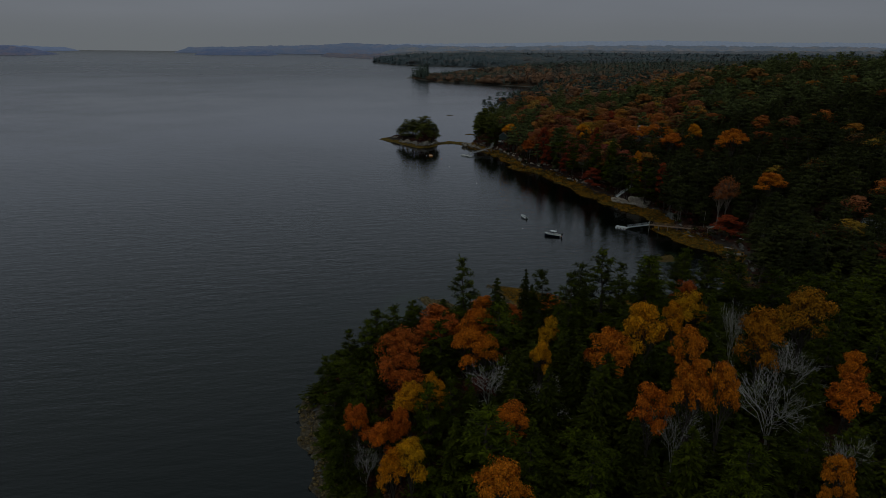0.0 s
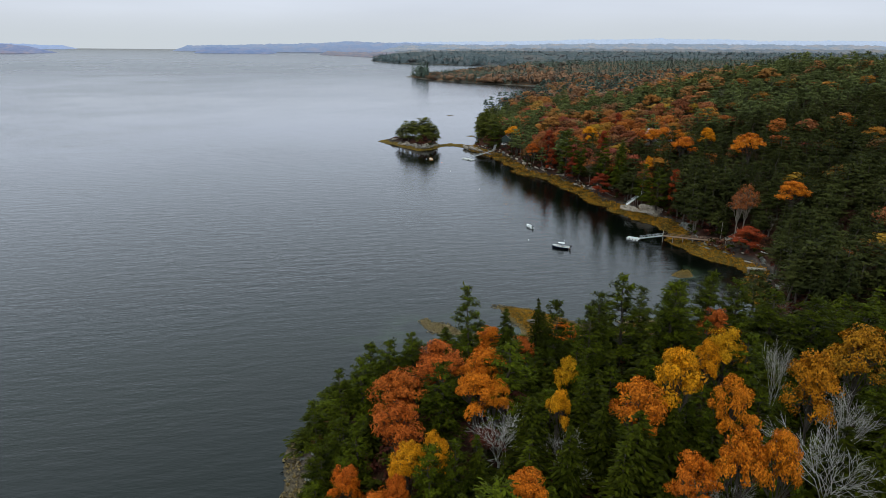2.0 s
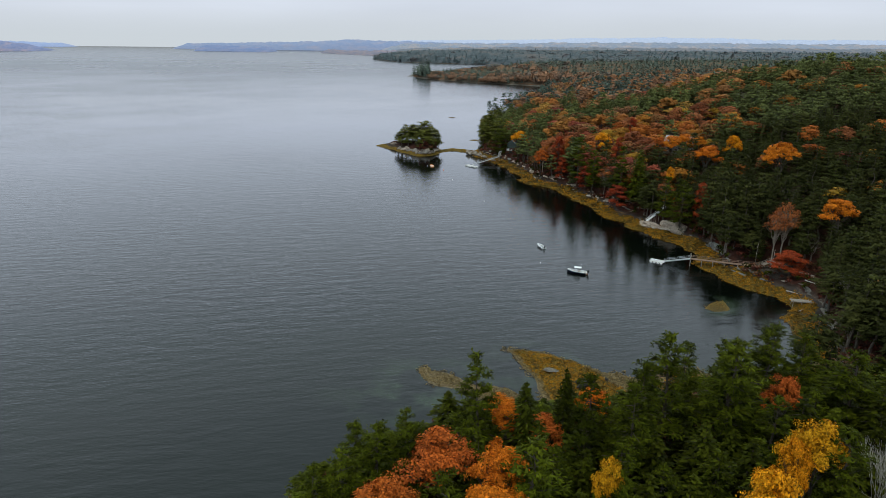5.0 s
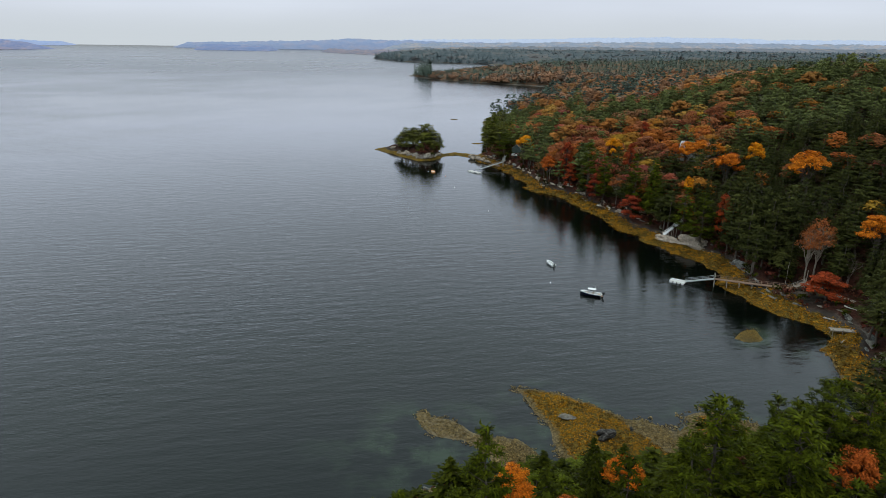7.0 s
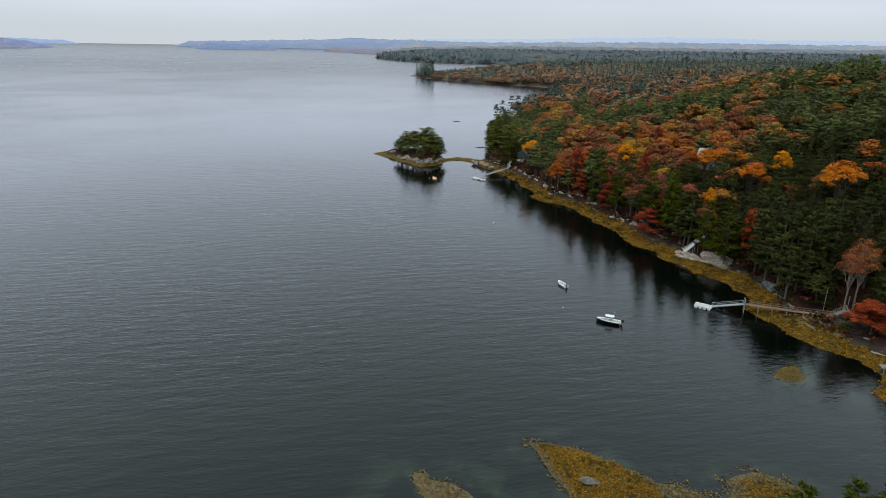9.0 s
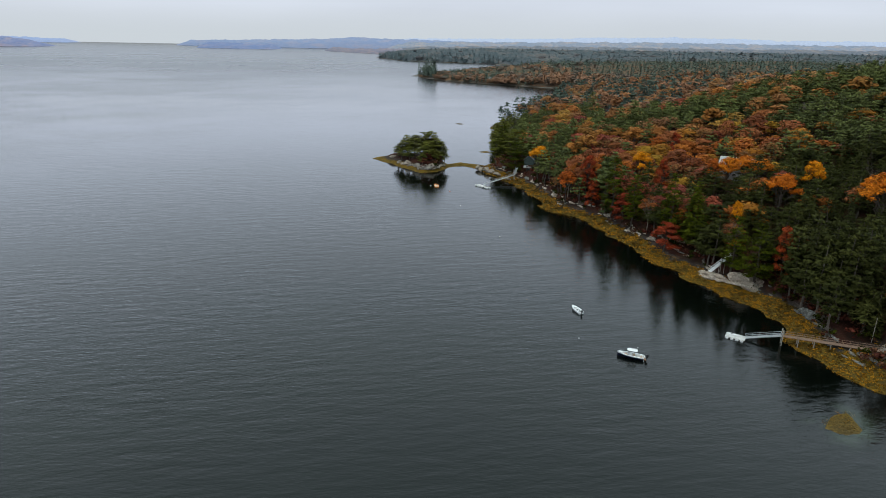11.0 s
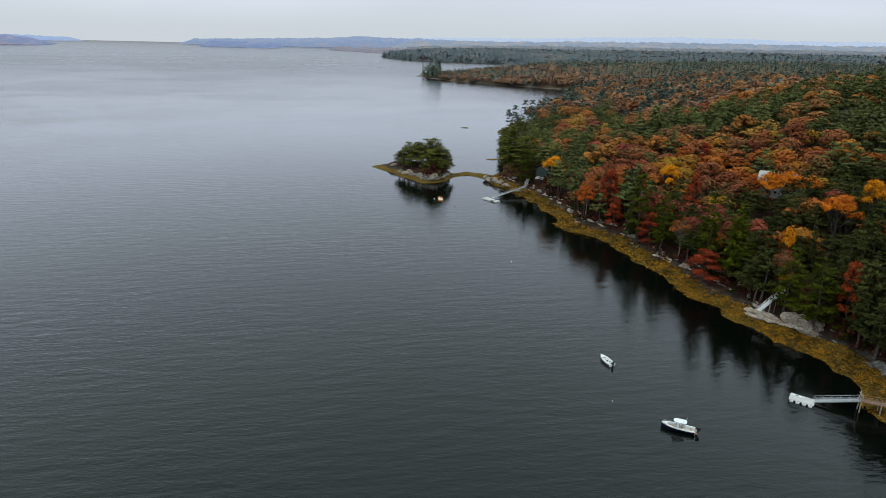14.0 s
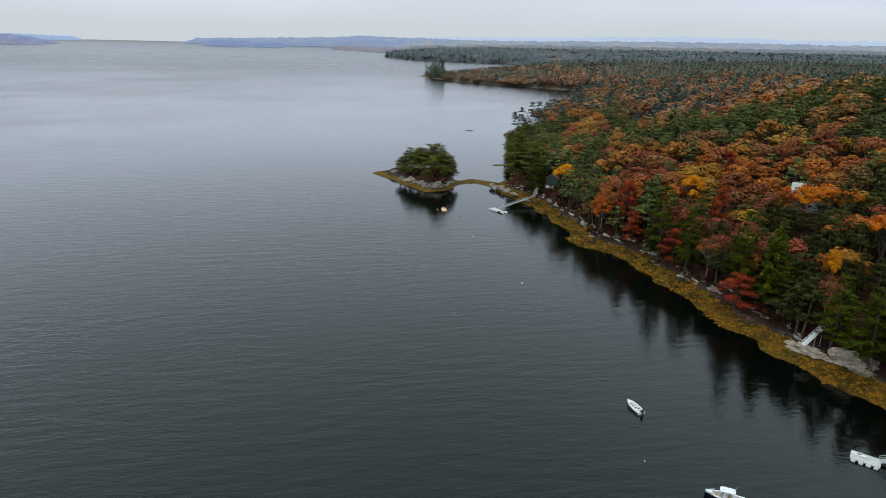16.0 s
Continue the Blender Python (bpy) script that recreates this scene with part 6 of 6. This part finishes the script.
def motor_boat():
    ob = root("motor_boat", "white and navy centre-console motor boat at its mooring", "boat")
    open_hull(ob, 6.6, 1.06, 0.84, 0.34, NAVY, WHITE, CREAM)
    part("bow_deck", loft([[(x, -w, z), (x, w, z), (x, w, z - 0.06), (x, -w, z - 0.06)] for x, w, z in ((2.1, 0.62, 1.12), (2.6, 0.44, 1.20), (3.1, 0.14, 1.28))]), WHITE, ob)
    part("bow_cushion", boxed((0.95, 0.85, 0.14), (1.35, 0, 0.72), bevel=0.05), TAN, ob, "tan bow cushion")
    part("bow_seat", boxed((1.05, 1.0, 0.42), (1.35, 0, 0.44), bevel=0.04), WHITE, ob)
    con = part("console", boxed((0.75, 0.80, 0.95), (0.15, 0, 0.70), bevel=0.07), WHITE, ob)
    part("windscreen", boxed((0.05, 0.74, 0.42), (0.42, 0, 1.36), (0, -22, 0), 0.01), PANE, con, "dark raked windscreen")
    part("steering_wheel", rod((-0.25, 0, 1.05), (-0.29, 0, 1.07), 0.19, 14), BLACK, con)
    part("console_seat", boxed((0.34, 0.6, 0.4), (0.72, 0, 0.45), bevel=0.05), TAN, ob, "tan seat before the console")
    for y in (-0.45, 0.0, 0.45):
        seat = part("helm_seat", boxed((0.45, 0.38, 0.16), (-0.72, y, 0.86), bevel=0.05), TAN, ob, "tan helm seat")
        part("backrest", boxed((0.10, 0.38, 0.42), (-0.94, y, 1.12), (0, -8, 0), 0.04), TAN, seat)
        part("pedestal", rod((-0.72, y, 0.24), (-0.72, y, 0.80), 0.06), ALLOY, seat)
    part("stern_bench", boxed((0.5, 1.7, 0.4), (-2.55, 0, 0.46), bevel=0.05), WHITE, ob)
    part("stern_cushion", boxed((0.44, 1.2, 0.1), (-2.55, 0, 0.70), bevel=0.03), TAN, ob, "tan bench cushion")
    ring = [(abs(math.cos(a)) ** 0.5 * math.copysign(1.30, math.cos(a)) - 0.28, abs(math.sin(a)) ** 0.5 * math.copysign(0.8, math.sin(a))) for a in [k * math.pi / 12 for k in range(24)]]
    top = part("t_top", loft([[((x + 0.28) * k - 0.28, y * k, z) for x, y in ring] for k, z in ((0.96, 2.12), (1.0, 2.16), (0.97, 2.22), (0.6, 2.25))]), WHITE, ob, "white hardtop canopy")
    for x in (-0.75, 0.4):
        for y in (-0.62, 0.62):
            part("canopy_post", rod((x, y * 0.72, 0.5), (x, y, 2.14), 0.03), ALLOY, top)
    part("antenna", rod((-1.1, 0.5, 2.2), (-1.5, 0.6, 3.6), 0.018), WHITE, top)
    part("light_pole", rod((-0.2, 0, 2.2), (-0.2, 0, 2.6), 0.02), ALLOY, top)
    for s in (-1, 1):
        rail = part("bow_rail", rod((1.6, s * 0.88, 1.24), (3.0, s * 0.22, 1.48), 0.02), ALLOY, ob)
        part("stanchion", rod((2.2, s * 0.66, 1.05), (2.2, s * 0.62, 1.34), 0.016), ALLOY, rail)
    part("swim_step", boxed((0.62, 1.5, 0.08), (-3.5, 0, 0.30), bevel=0.02), TEAK, ob, "reddish teak swim step")
    outboard(ob, -3.62, 0.72, 1.35)
    heading = math.degrees(math.atan2(258.2 - 256.2, 34.1 - 40.2))
    ob.matrix_basis = pose(37.25, 257.2, 0, 0, 0, heading)


def skiff():
    ob = root("skiff", "small white open skiff at its mooring", "boat")
    open_hull(ob, 5.0, 0.92, 0.62, 0.28, WHITE, WHITE, FLOATS)
    part("bow_deck", loft([[(x, -w, z), (x, w, z), (x, w, z - 0.05), (x, -w, z - 0.05)] for x, w, z in ((1.3, 0.62, 0.74), (1.9, 0.40, 0.80), (2.35, 0.12, 0.86))]), WHITE, ob)
    con = part("console", boxed((0.45, 0.5, 0.7), (-0.55, 0.25, 0.56), bevel=0.05), FLOATS, ob)
    part("steering_wheel", rod((-0.8, 0.25, 0.82), (-0.84, 0.25, 0.84), 0.17, 12), BLACK, con)
    part("thwart", boxed((0.38, 1.4, 0.10), (-1.35, 0, 0.50), bevel=0.03), WHITE, ob)
    part("cushion", boxed((0.5, 0.35, 0.10), (0.45, -0.2, 0.34), (0, 0, 20), 0.03), PINKHULL, ob, "red seat pad")
    part("fuel_tank", boxed((0.5, 0.35, 0.26), (-1.95, -0.35, 0.38), bevel=0.05), BLACK, ob, "black fuel tank")
    part("cooler", boxed((0.45, 0.35, 0.32), (-1.0, -0.4, 0.42), bevel=0.05), NAVY, ob, "dark cool box")
    outboard(ob, -2.6, 0.62, 1.15)
    ob.matrix_basis = pose(27.7, 285.3, 0, 0, 0, math.degrees(math.atan2(287.8 - 282.3, 26.6 - 29.0)))


def dinghy(name, label, mat, inner, length, half, at, heading):
    ob = root(name, label, "boat")
    open_hull(ob, length, half, 0.5, 0.22, mat, mat, inner)
    for x in (-0.2, 0.2):
        part("thwart", boxed((0.24, half * 1.6, 0.06), (x * length, 0, 0.38), bevel=0.02), inner, ob, "pale cross seat")
    ob.matrix_basis = pose(*at, 0, 0, heading)


motor_boat()
skiff()
dinghy("rowing_boat", "orange wooden rowing boat moored off the islet", ORANGEHULL, CREAM, 6.0, 1.15, (-24.4, 445, 0), 100)
dinghy("rowing_boat", "small white rowing boat drawn up on the bank", WHITE, WHITE, 3.4, 0.66, (114.8, 232.9, height_at(114.8, 232.9) + 0.2), 8)


def buoy(x, y, mat, label, r=0.28):
    ob = root("mooring_buoy", label, "buoy", "mooring buoys")
    part("ball", oval(bmesh.new(), (r, r, r * 0.95), (0, 0, r * 0.35)), mat, ob)
    part("ring", rod((0, 0, r * 1.2), (0, 0, r * 1.55), 0.05), ALLOY, ob)
    ob.matrix_basis = pose(x, y, 0)


for x, y in ((-10.1, 404.9), (7.0, 356.7), (25.7, 266.9), (-27.3, 445.1)):
    buoy(x, y, WHITE, "white ball mooring buoy", 0.13 if y < 300 else 0.26)
buoy(-16.5, 433.3, ORANGEBALL, "faded orange ball mooring buoy")


# ---- docks ----
def gangway(parent, a, b, width, mat, rail_h=1.0):
    """A sloping bridge with side rails, posts and cross planks."""
    a, b = Vector(a), Vector(b)
    d = (b - a).normalized()
    side = Vector((-d.y, d.x, 0)).normalized() * width / 2
    n = max(3, int((b - a).length / 0.30))
    g = part("gangway", beam(a - Vector((0, 0, 0.12)), b - Vector((0, 0, 0.12)), width * 0.9, 0.10), mat, parent)
    for k in range(n):
        c = a + (b - a) * ((k + 0.5) / n)
        part("plank", beam(c - side, c + side, 0.25, 0.05), mat, g)
    for s in (-1, 1):
        up = Vector((0, 0, rail_h))
        part("handrail", beam(a + side * s + up, b + side * s + up, 0.07, 0.07), mat, g)
        part("middle_rail", beam(a + side * s + up * 0.5, b + side * s + up * 0.5, 0.05, 0.05), mat, g)
        part("stringer", beam(a + side * s, b + side * s, 0.08, 0.16), mat, g)
        m = max(2, int((b - a).length / 1.6))
        for k in range(m + 1):
            c = a + (b - a) * (k / m) + side * s
            part("rail_post", beam(c, c + up, 0.06, 0.06), mat, g)
    return g


def floating_dock(name, label, at, heading, size, blocks):
    ob = root(name, label, "dock")
    L, W = size
    n = int(L / 0.32)
    for k in range(n):
        part("plank", boxed((L / n - 0.012, W, 0.06), ((k + 0.5) / n * L - L / 2, 0, 0.50), bevel=0.006), DECKING, ob)
    for s in (-1, 1):
        part("side_beam", boxed((L, 0.12, 0.22), (0, s * (W / 2 - 0.06), 0.36), bevel=0.02), TIMBER, ob)
        for k in range(blocks):
            part("float_block", boxed((L / blocks * 0.62, 0.75, 0.50), ((k + 0.5) / blocks * L - L / 2, s * (W / 2 - 0.1), 0.16), bevel=0.08), FLOATS, ob)
    for x in (-L / 2 + 0.3, L / 2 - 0.3):
        part("cleat", boxed((0.3, 0.06, 0.08), (x, -W / 2 + 0.2, 0.57), bevel=0.02), ALLOY, ob)
    ob.matrix_basis = pose(*at, 0, 0, heading)
    return ob


def kayak(at, heading, mat, label):
    ob = root("kayak", label, "kayak")
    rings = [[(x, w * math.cos(a), 0.15 + h * math.sin(a)) for a in [k * math.pi / 5 for k in range(10)]] for x, w, h in ((-1.6, 0.03, 0.04), (-1.2, 0.2, 0.12), (-0.4, 0.33, 0.16), (0.5, 0.32, 0.16), (1.2, 0.18, 0.12), (1.6, 0.03, 0.05))]
    part("hull", loft(rings), mat, ob)
    part("cockpit", oval(bmesh.new(), (0.42, 0.2, 0.06), (-0.1, 0, 0.30)), BLACK, ob, "dark cockpit opening")
    ob.matrix_basis = pose(*at, 0, 0, heading)


def main_dock():
    floating_dock("floating_dock", "white floating dock on plastic blocks beside the gangway", (68.65, 271.0, 0), -33, (5.0, 3.2), 4)
    kayak((68.0, 271.9, 0.53), -33, WHITE, "white kayak lying on the floating dock")
    ob = root("gangway_bridge", "grey aluminium gangway down to the floating dock", "gangway")
    gangway(ob, (70.9, 270.3, 0.62), (79.2, 268.3, 2.55), 1.15, ALLOY, 0.95)
    walk_way = root("boardwalk", "weathered timber boardwalk on posts over the rockweed", "pier")
    pts = [(79.4, 268.2, 2.6), (86, 266.0, 2.62), (92.5, 263.6, 2.7), (100.3, 260.2, 3.1)]
    for a, b in zip(pts, pts[1:]):
        gangway(walk_way, a, b, 1.5, BROWNWOOD, 1.05)
    gangway(walk_way, (100.3, 260.2, 3.1), (104.0, 260.0, 5.2), 1.3, TIMBER, 1.05)
    gangway(walk_way, (104.0, 260.0, 5.2), (110.5, 244.5, 5.4), 1.2, TIMBER, 0.2)
    for x, y, z in ((79.4, 268.2, 4.4), (83, 267, 2.5), (86.5, 265.8, 2.5), (90, 264.5, 2.5), (94, 263, 2.6), (97.5, 261.5, 2.8), (101, 260.2, 4.3), (104, 260, 6.3)):
        for s in (-0.85, 0.85):
            part("pile", rod((x + 0.33 * s, y + s, height_at(x, y) - 1.0), (x + 0.33 * s, y + s, z), 0.13), TIMBER, walk_way)
    part("cross_beam", beam((79.1, 266.9, 3.9), (79.7, 269.5, 3.9), 0.15, 0.2), TIMBER, walk_way)
    for x, y, z0 in ((101.5, 266.5, 9.5), (105.6, 262.3, 8.6)):
        pole = root("timber_pole", "tall weathered pole by the boardwalk", "pole")
        part("shaft", rod((0, 0, -0.6), (0, 0, z0 - height_at(x, y)), 0.10), TIMBER, pole)
        pole.matrix_basis = pose(x, y, height_at(x, y))


def far_dock():
    floating_dock("floating_dock", "white floating dock off the wooded headland", (-0.4, 447.4, 0), -52, (6.4, 3.0), 4)
    floating_dock("floating_dock", "short white float lying beside the larger dock", (3.0, 443.5, 0), 30, (3.4, 2.2), 2)
    ob = root("gangway_bridge", "long white gangway up to the headland", "gangway")
    gangway(ob, (1.2, 449.2, 0.6), (17.8, 463.5, 3.4), 1.1, ALLOY, 0.8)
    stair = root("stair_ramp", "white ramp from the gangway to the bank", "stairs")
    gangway(stair, (18.2, 463.9, 3.5), (20.0, 469.5, 6.2), 1.2, ALLOY, 0.9)
    for x, y, top in ((17.9, 463.6, 6.6), (18.6, 462.4, 6.6)):
        part("post", rod((x, y, height_at(x, y) - 1.0), (x, y, top), 0.14), TIMBER, stair)


def stored_gangway():
    ob = root("stored_gangway", "pale aluminium gangway hauled up the bank on a timber trestle", "gangway")
    a, b = Vector((75.0, 312.0, 4.3)), Vector((83.6, 318.0, 8.6))
    gangway(ob, a, b, 1.1, WHITE, 0.8)
    for f in (0.35, 0.62, 0.9):
        c = a + (b - a) * f
        z = height_at(c.x, c.y)
        for s in (-0.6, 0.6):
            part("trestle_leg", beam((c.x - s * 0.6, c.y + s, z - 0.5), (c.x - s * 0.6, c.y + s, c.z - 0.1), 0.14, 0.14), TIMBER, ob)
        part("trestle_beam", beam((c.x + 0.5, c.y - 0.8, c.z - 0.25), (c.x - 0.5, c.y + 0.8, c.z - 0.25), 0.12, 0.16), TIMBER, ob)


def small_pier():
    ob = root("small_pier", "low broken timber pier at the head of the cove", "pier")
    for k in range(26):
        part("plank", boxed((0.27, 2.2, 0.06), (k * 0.31, 0, 0), bevel=0.01), TIMBER, ob)
    for s in (-0.9, 0.9):
        part("side_beam", boxed((8.2, 0.16, 0.25), (3.9, s, -0.16), bevel=0.02), TIMBER, ob)
        for x in (0.4, 2.8, 5.2, 7.6):
            part("pile", rod((x, s, -2.4), (x, s, 0.45), 0.11), TIMBER, ob)
    ob.matrix_basis = pose(98.6, 233.2, 1.9, 0, 0, -9)
    for x, y, turn, L in ((103.0, 239.6, -38, 5.5), (107.5, 240.5, -60, 3.8), (116, 231, -15, 6.5), (98.8, 227, 40, 3.0)):
        log = root("driftwood_log", "bleached driftwood log on the bank", "log", "driftwood logs")
        part("stem", quad_mesh("stem", tube(bent(np.random.default_rng(int(x)), (-L / 2, 0, 0.15), (L / 2, 0, 0.1), 5, 0.03), [0.2, 0.19, 0.16, 0.12, 0.07], 8), PALEBARK), PALEBARK, log)
        log.matrix_basis = pose(x, y, height_at(x, y) + 0.08, 0, 0, turn)


main_dock()
far_dock()
stored_gangway()
small_pier()


# ---- houses ----
def house(name, label, at, heading, size, wall_mat, roof_mat, storeys=1, raw=False):
    ob = root(name, label, "house")
    L, W = size
    H = 2.7 * storeys
    for n, s in (("wall_front", -1), ("wall_rear", 1)):
        part("wall", boxed((L, 0.2, H + 0.8), (0, s * (W / 2 - 0.1), H / 2 - 0.4)), wall_mat, ob)
    for s in (-1, 1):
        x = s * (L / 2 - 0.1)
        gable = loft([[(x - 0.1, -W / 2 + 0.2, -0.8), (x - 0.1, W / 2 - 0.2, -0.8), (x - 0.1, W / 2 - 0.2, H), (x - 0.1, 0, H + W * 0.36), (x - 0.1, -W / 2 + 0.2, H)],
                      [(x + 0.1, -W / 2 + 0.2, -0.8), (x + 0.1, W / 2 - 0.2, -0.8), (x + 0.1, W / 2 - 0.2, H), (x + 0.1, 0, H + W * 0.36), (x + 0.1, -W / 2 + 0.2, H)]])
        part("gable_wall", gable, wall_mat, ob)
    tilt = math.degrees(math.atan(0.72))
    slope = math.hypot(W / 2, W * 0.36) + 0.5
    for s in (-1, 1):
        for long, shift in ([(L * 0.24, -L * 0.37), (L * 0.15, L * 0.38)] if raw else [(L + 0.8, 0)]):
            part("roof_slope", boxed((long, slope, 0.16), (shift, s * (W / 4 + 0.12), H + W * 0.18 + 0.02), (-s * tilt, 0, 0)), roof_mat, ob)
    if raw:
        for k in range(int(L / 1.2)):
            x = -L / 2 + 0.5 + k * 1.2
            for s in (-1, 1):
                part("rafter", boxed((0.09, slope, 0.2), (x, s * (W / 4 + 0.12), H + W * 0.18 + 0.22), (-s * tilt, 0, 0)), RAWWOOD, ob, "new timber rafter")
    else:
        part("chimney", boxed((0.7, 0.7, 1.8), (L * 0.2, 0.5, H + W * 0.36), bevel=0.03), GREYROCK, ob)
    for storey in range(storeys):
        for k in range(max(2, int(L / 2.6))):
            x = -L / 2 + (k + 0.5) * L / max(2, int(L / 2.6))
            for s in (-1, 1):
                win = part("window", boxed((1.15, 0.10, 1.25), (x, s * (W / 2 + 0.02), 1.5 + 2.7 * storey), bevel=0.01), PALESIDING, ob, "white window frame")
                for u in (-0.26, 0.26):
                    part("pane", boxed((0.46, 0.04, 1.05), (x + u, s * (W / 2 + 0.075), 1.5 + 2.7 * storey)), PANE, win)
    part("door", boxed((0.95, 0.08, 2.05), (L * 0.32 - 1.3, -W / 2 - 0.03, 1.03), bevel=0.01), TIMBER, ob)
    ob.matrix_basis = pose(*at, 0, 0, heading)
    return ob


def deck(parent_label, at, heading, size):
    ob = root("raised_deck", parent_label, "deck")
    L, W = size
    for k in range(int(L / 0.3)):
        part("plank", boxed((0.26, W, 0.05), (-L / 2 + 0.15 + k * 0.3, 0, 0)), TIMBER, ob)
    for x in (-L / 2, 0, L / 2):
        for y in (-W / 2, W / 2):
            part("post", boxed((0.14, 0.14, 4.2), (x, y, -1.1)), DARKSIDING, ob)
    for y in (-W / 2, W / 2):
        part("rail", boxed((L, 0.07, 0.09), (0, y, 0.95)), PALESIDING, ob)
        part("rail", boxed((L, 0.05, 0.16), (0, y, 0.12)), PALESIDING, ob)
        for k in range(int(L / 0.22)):
            part("baluster", boxed((0.045, 0.045, 0.8), (-L / 2 + 0.11 + k * 0.22, y, 0.55)), PALESIDING, ob)
    ob.matrix_basis = pose(*at, 0, 0, heading)


house("cottage", "dark green gabled cottage among the headland trees", (28.0, 473, height_at(28, 473) + 0.3), 68, (7.0, 6.0), DARKSIDING, ROOFING, 2)
deck("small white-railed balcony deck in front of the cottage", (25.6, 467.4, height_at(25.6, 467.4) + 2.2), -22, (4.2, 2.0))
house("unfinished_house", "house under construction with house wrap and bare rafters", (109.0, 388.5, max(20.9, height_at(109.0, 388.5))), -29, (14, 8.0), WRAP, WRAP, 2, True)
house("cottage", "grey-roofed house behind the cove trees", (146, 224.5, height_at(146, 224.5)), -20, (10, 7.5), PALESIDING, ROOFING, 1)
for x, y, turn in ((20, 1268, 10), (75, 1232, -20), (-15, 1300, 0)):
    house("cottage", "small white house on the far point", (x, y, height_at(x, y)), turn, (10, 7), PALESIDING, ROOFING, 1)
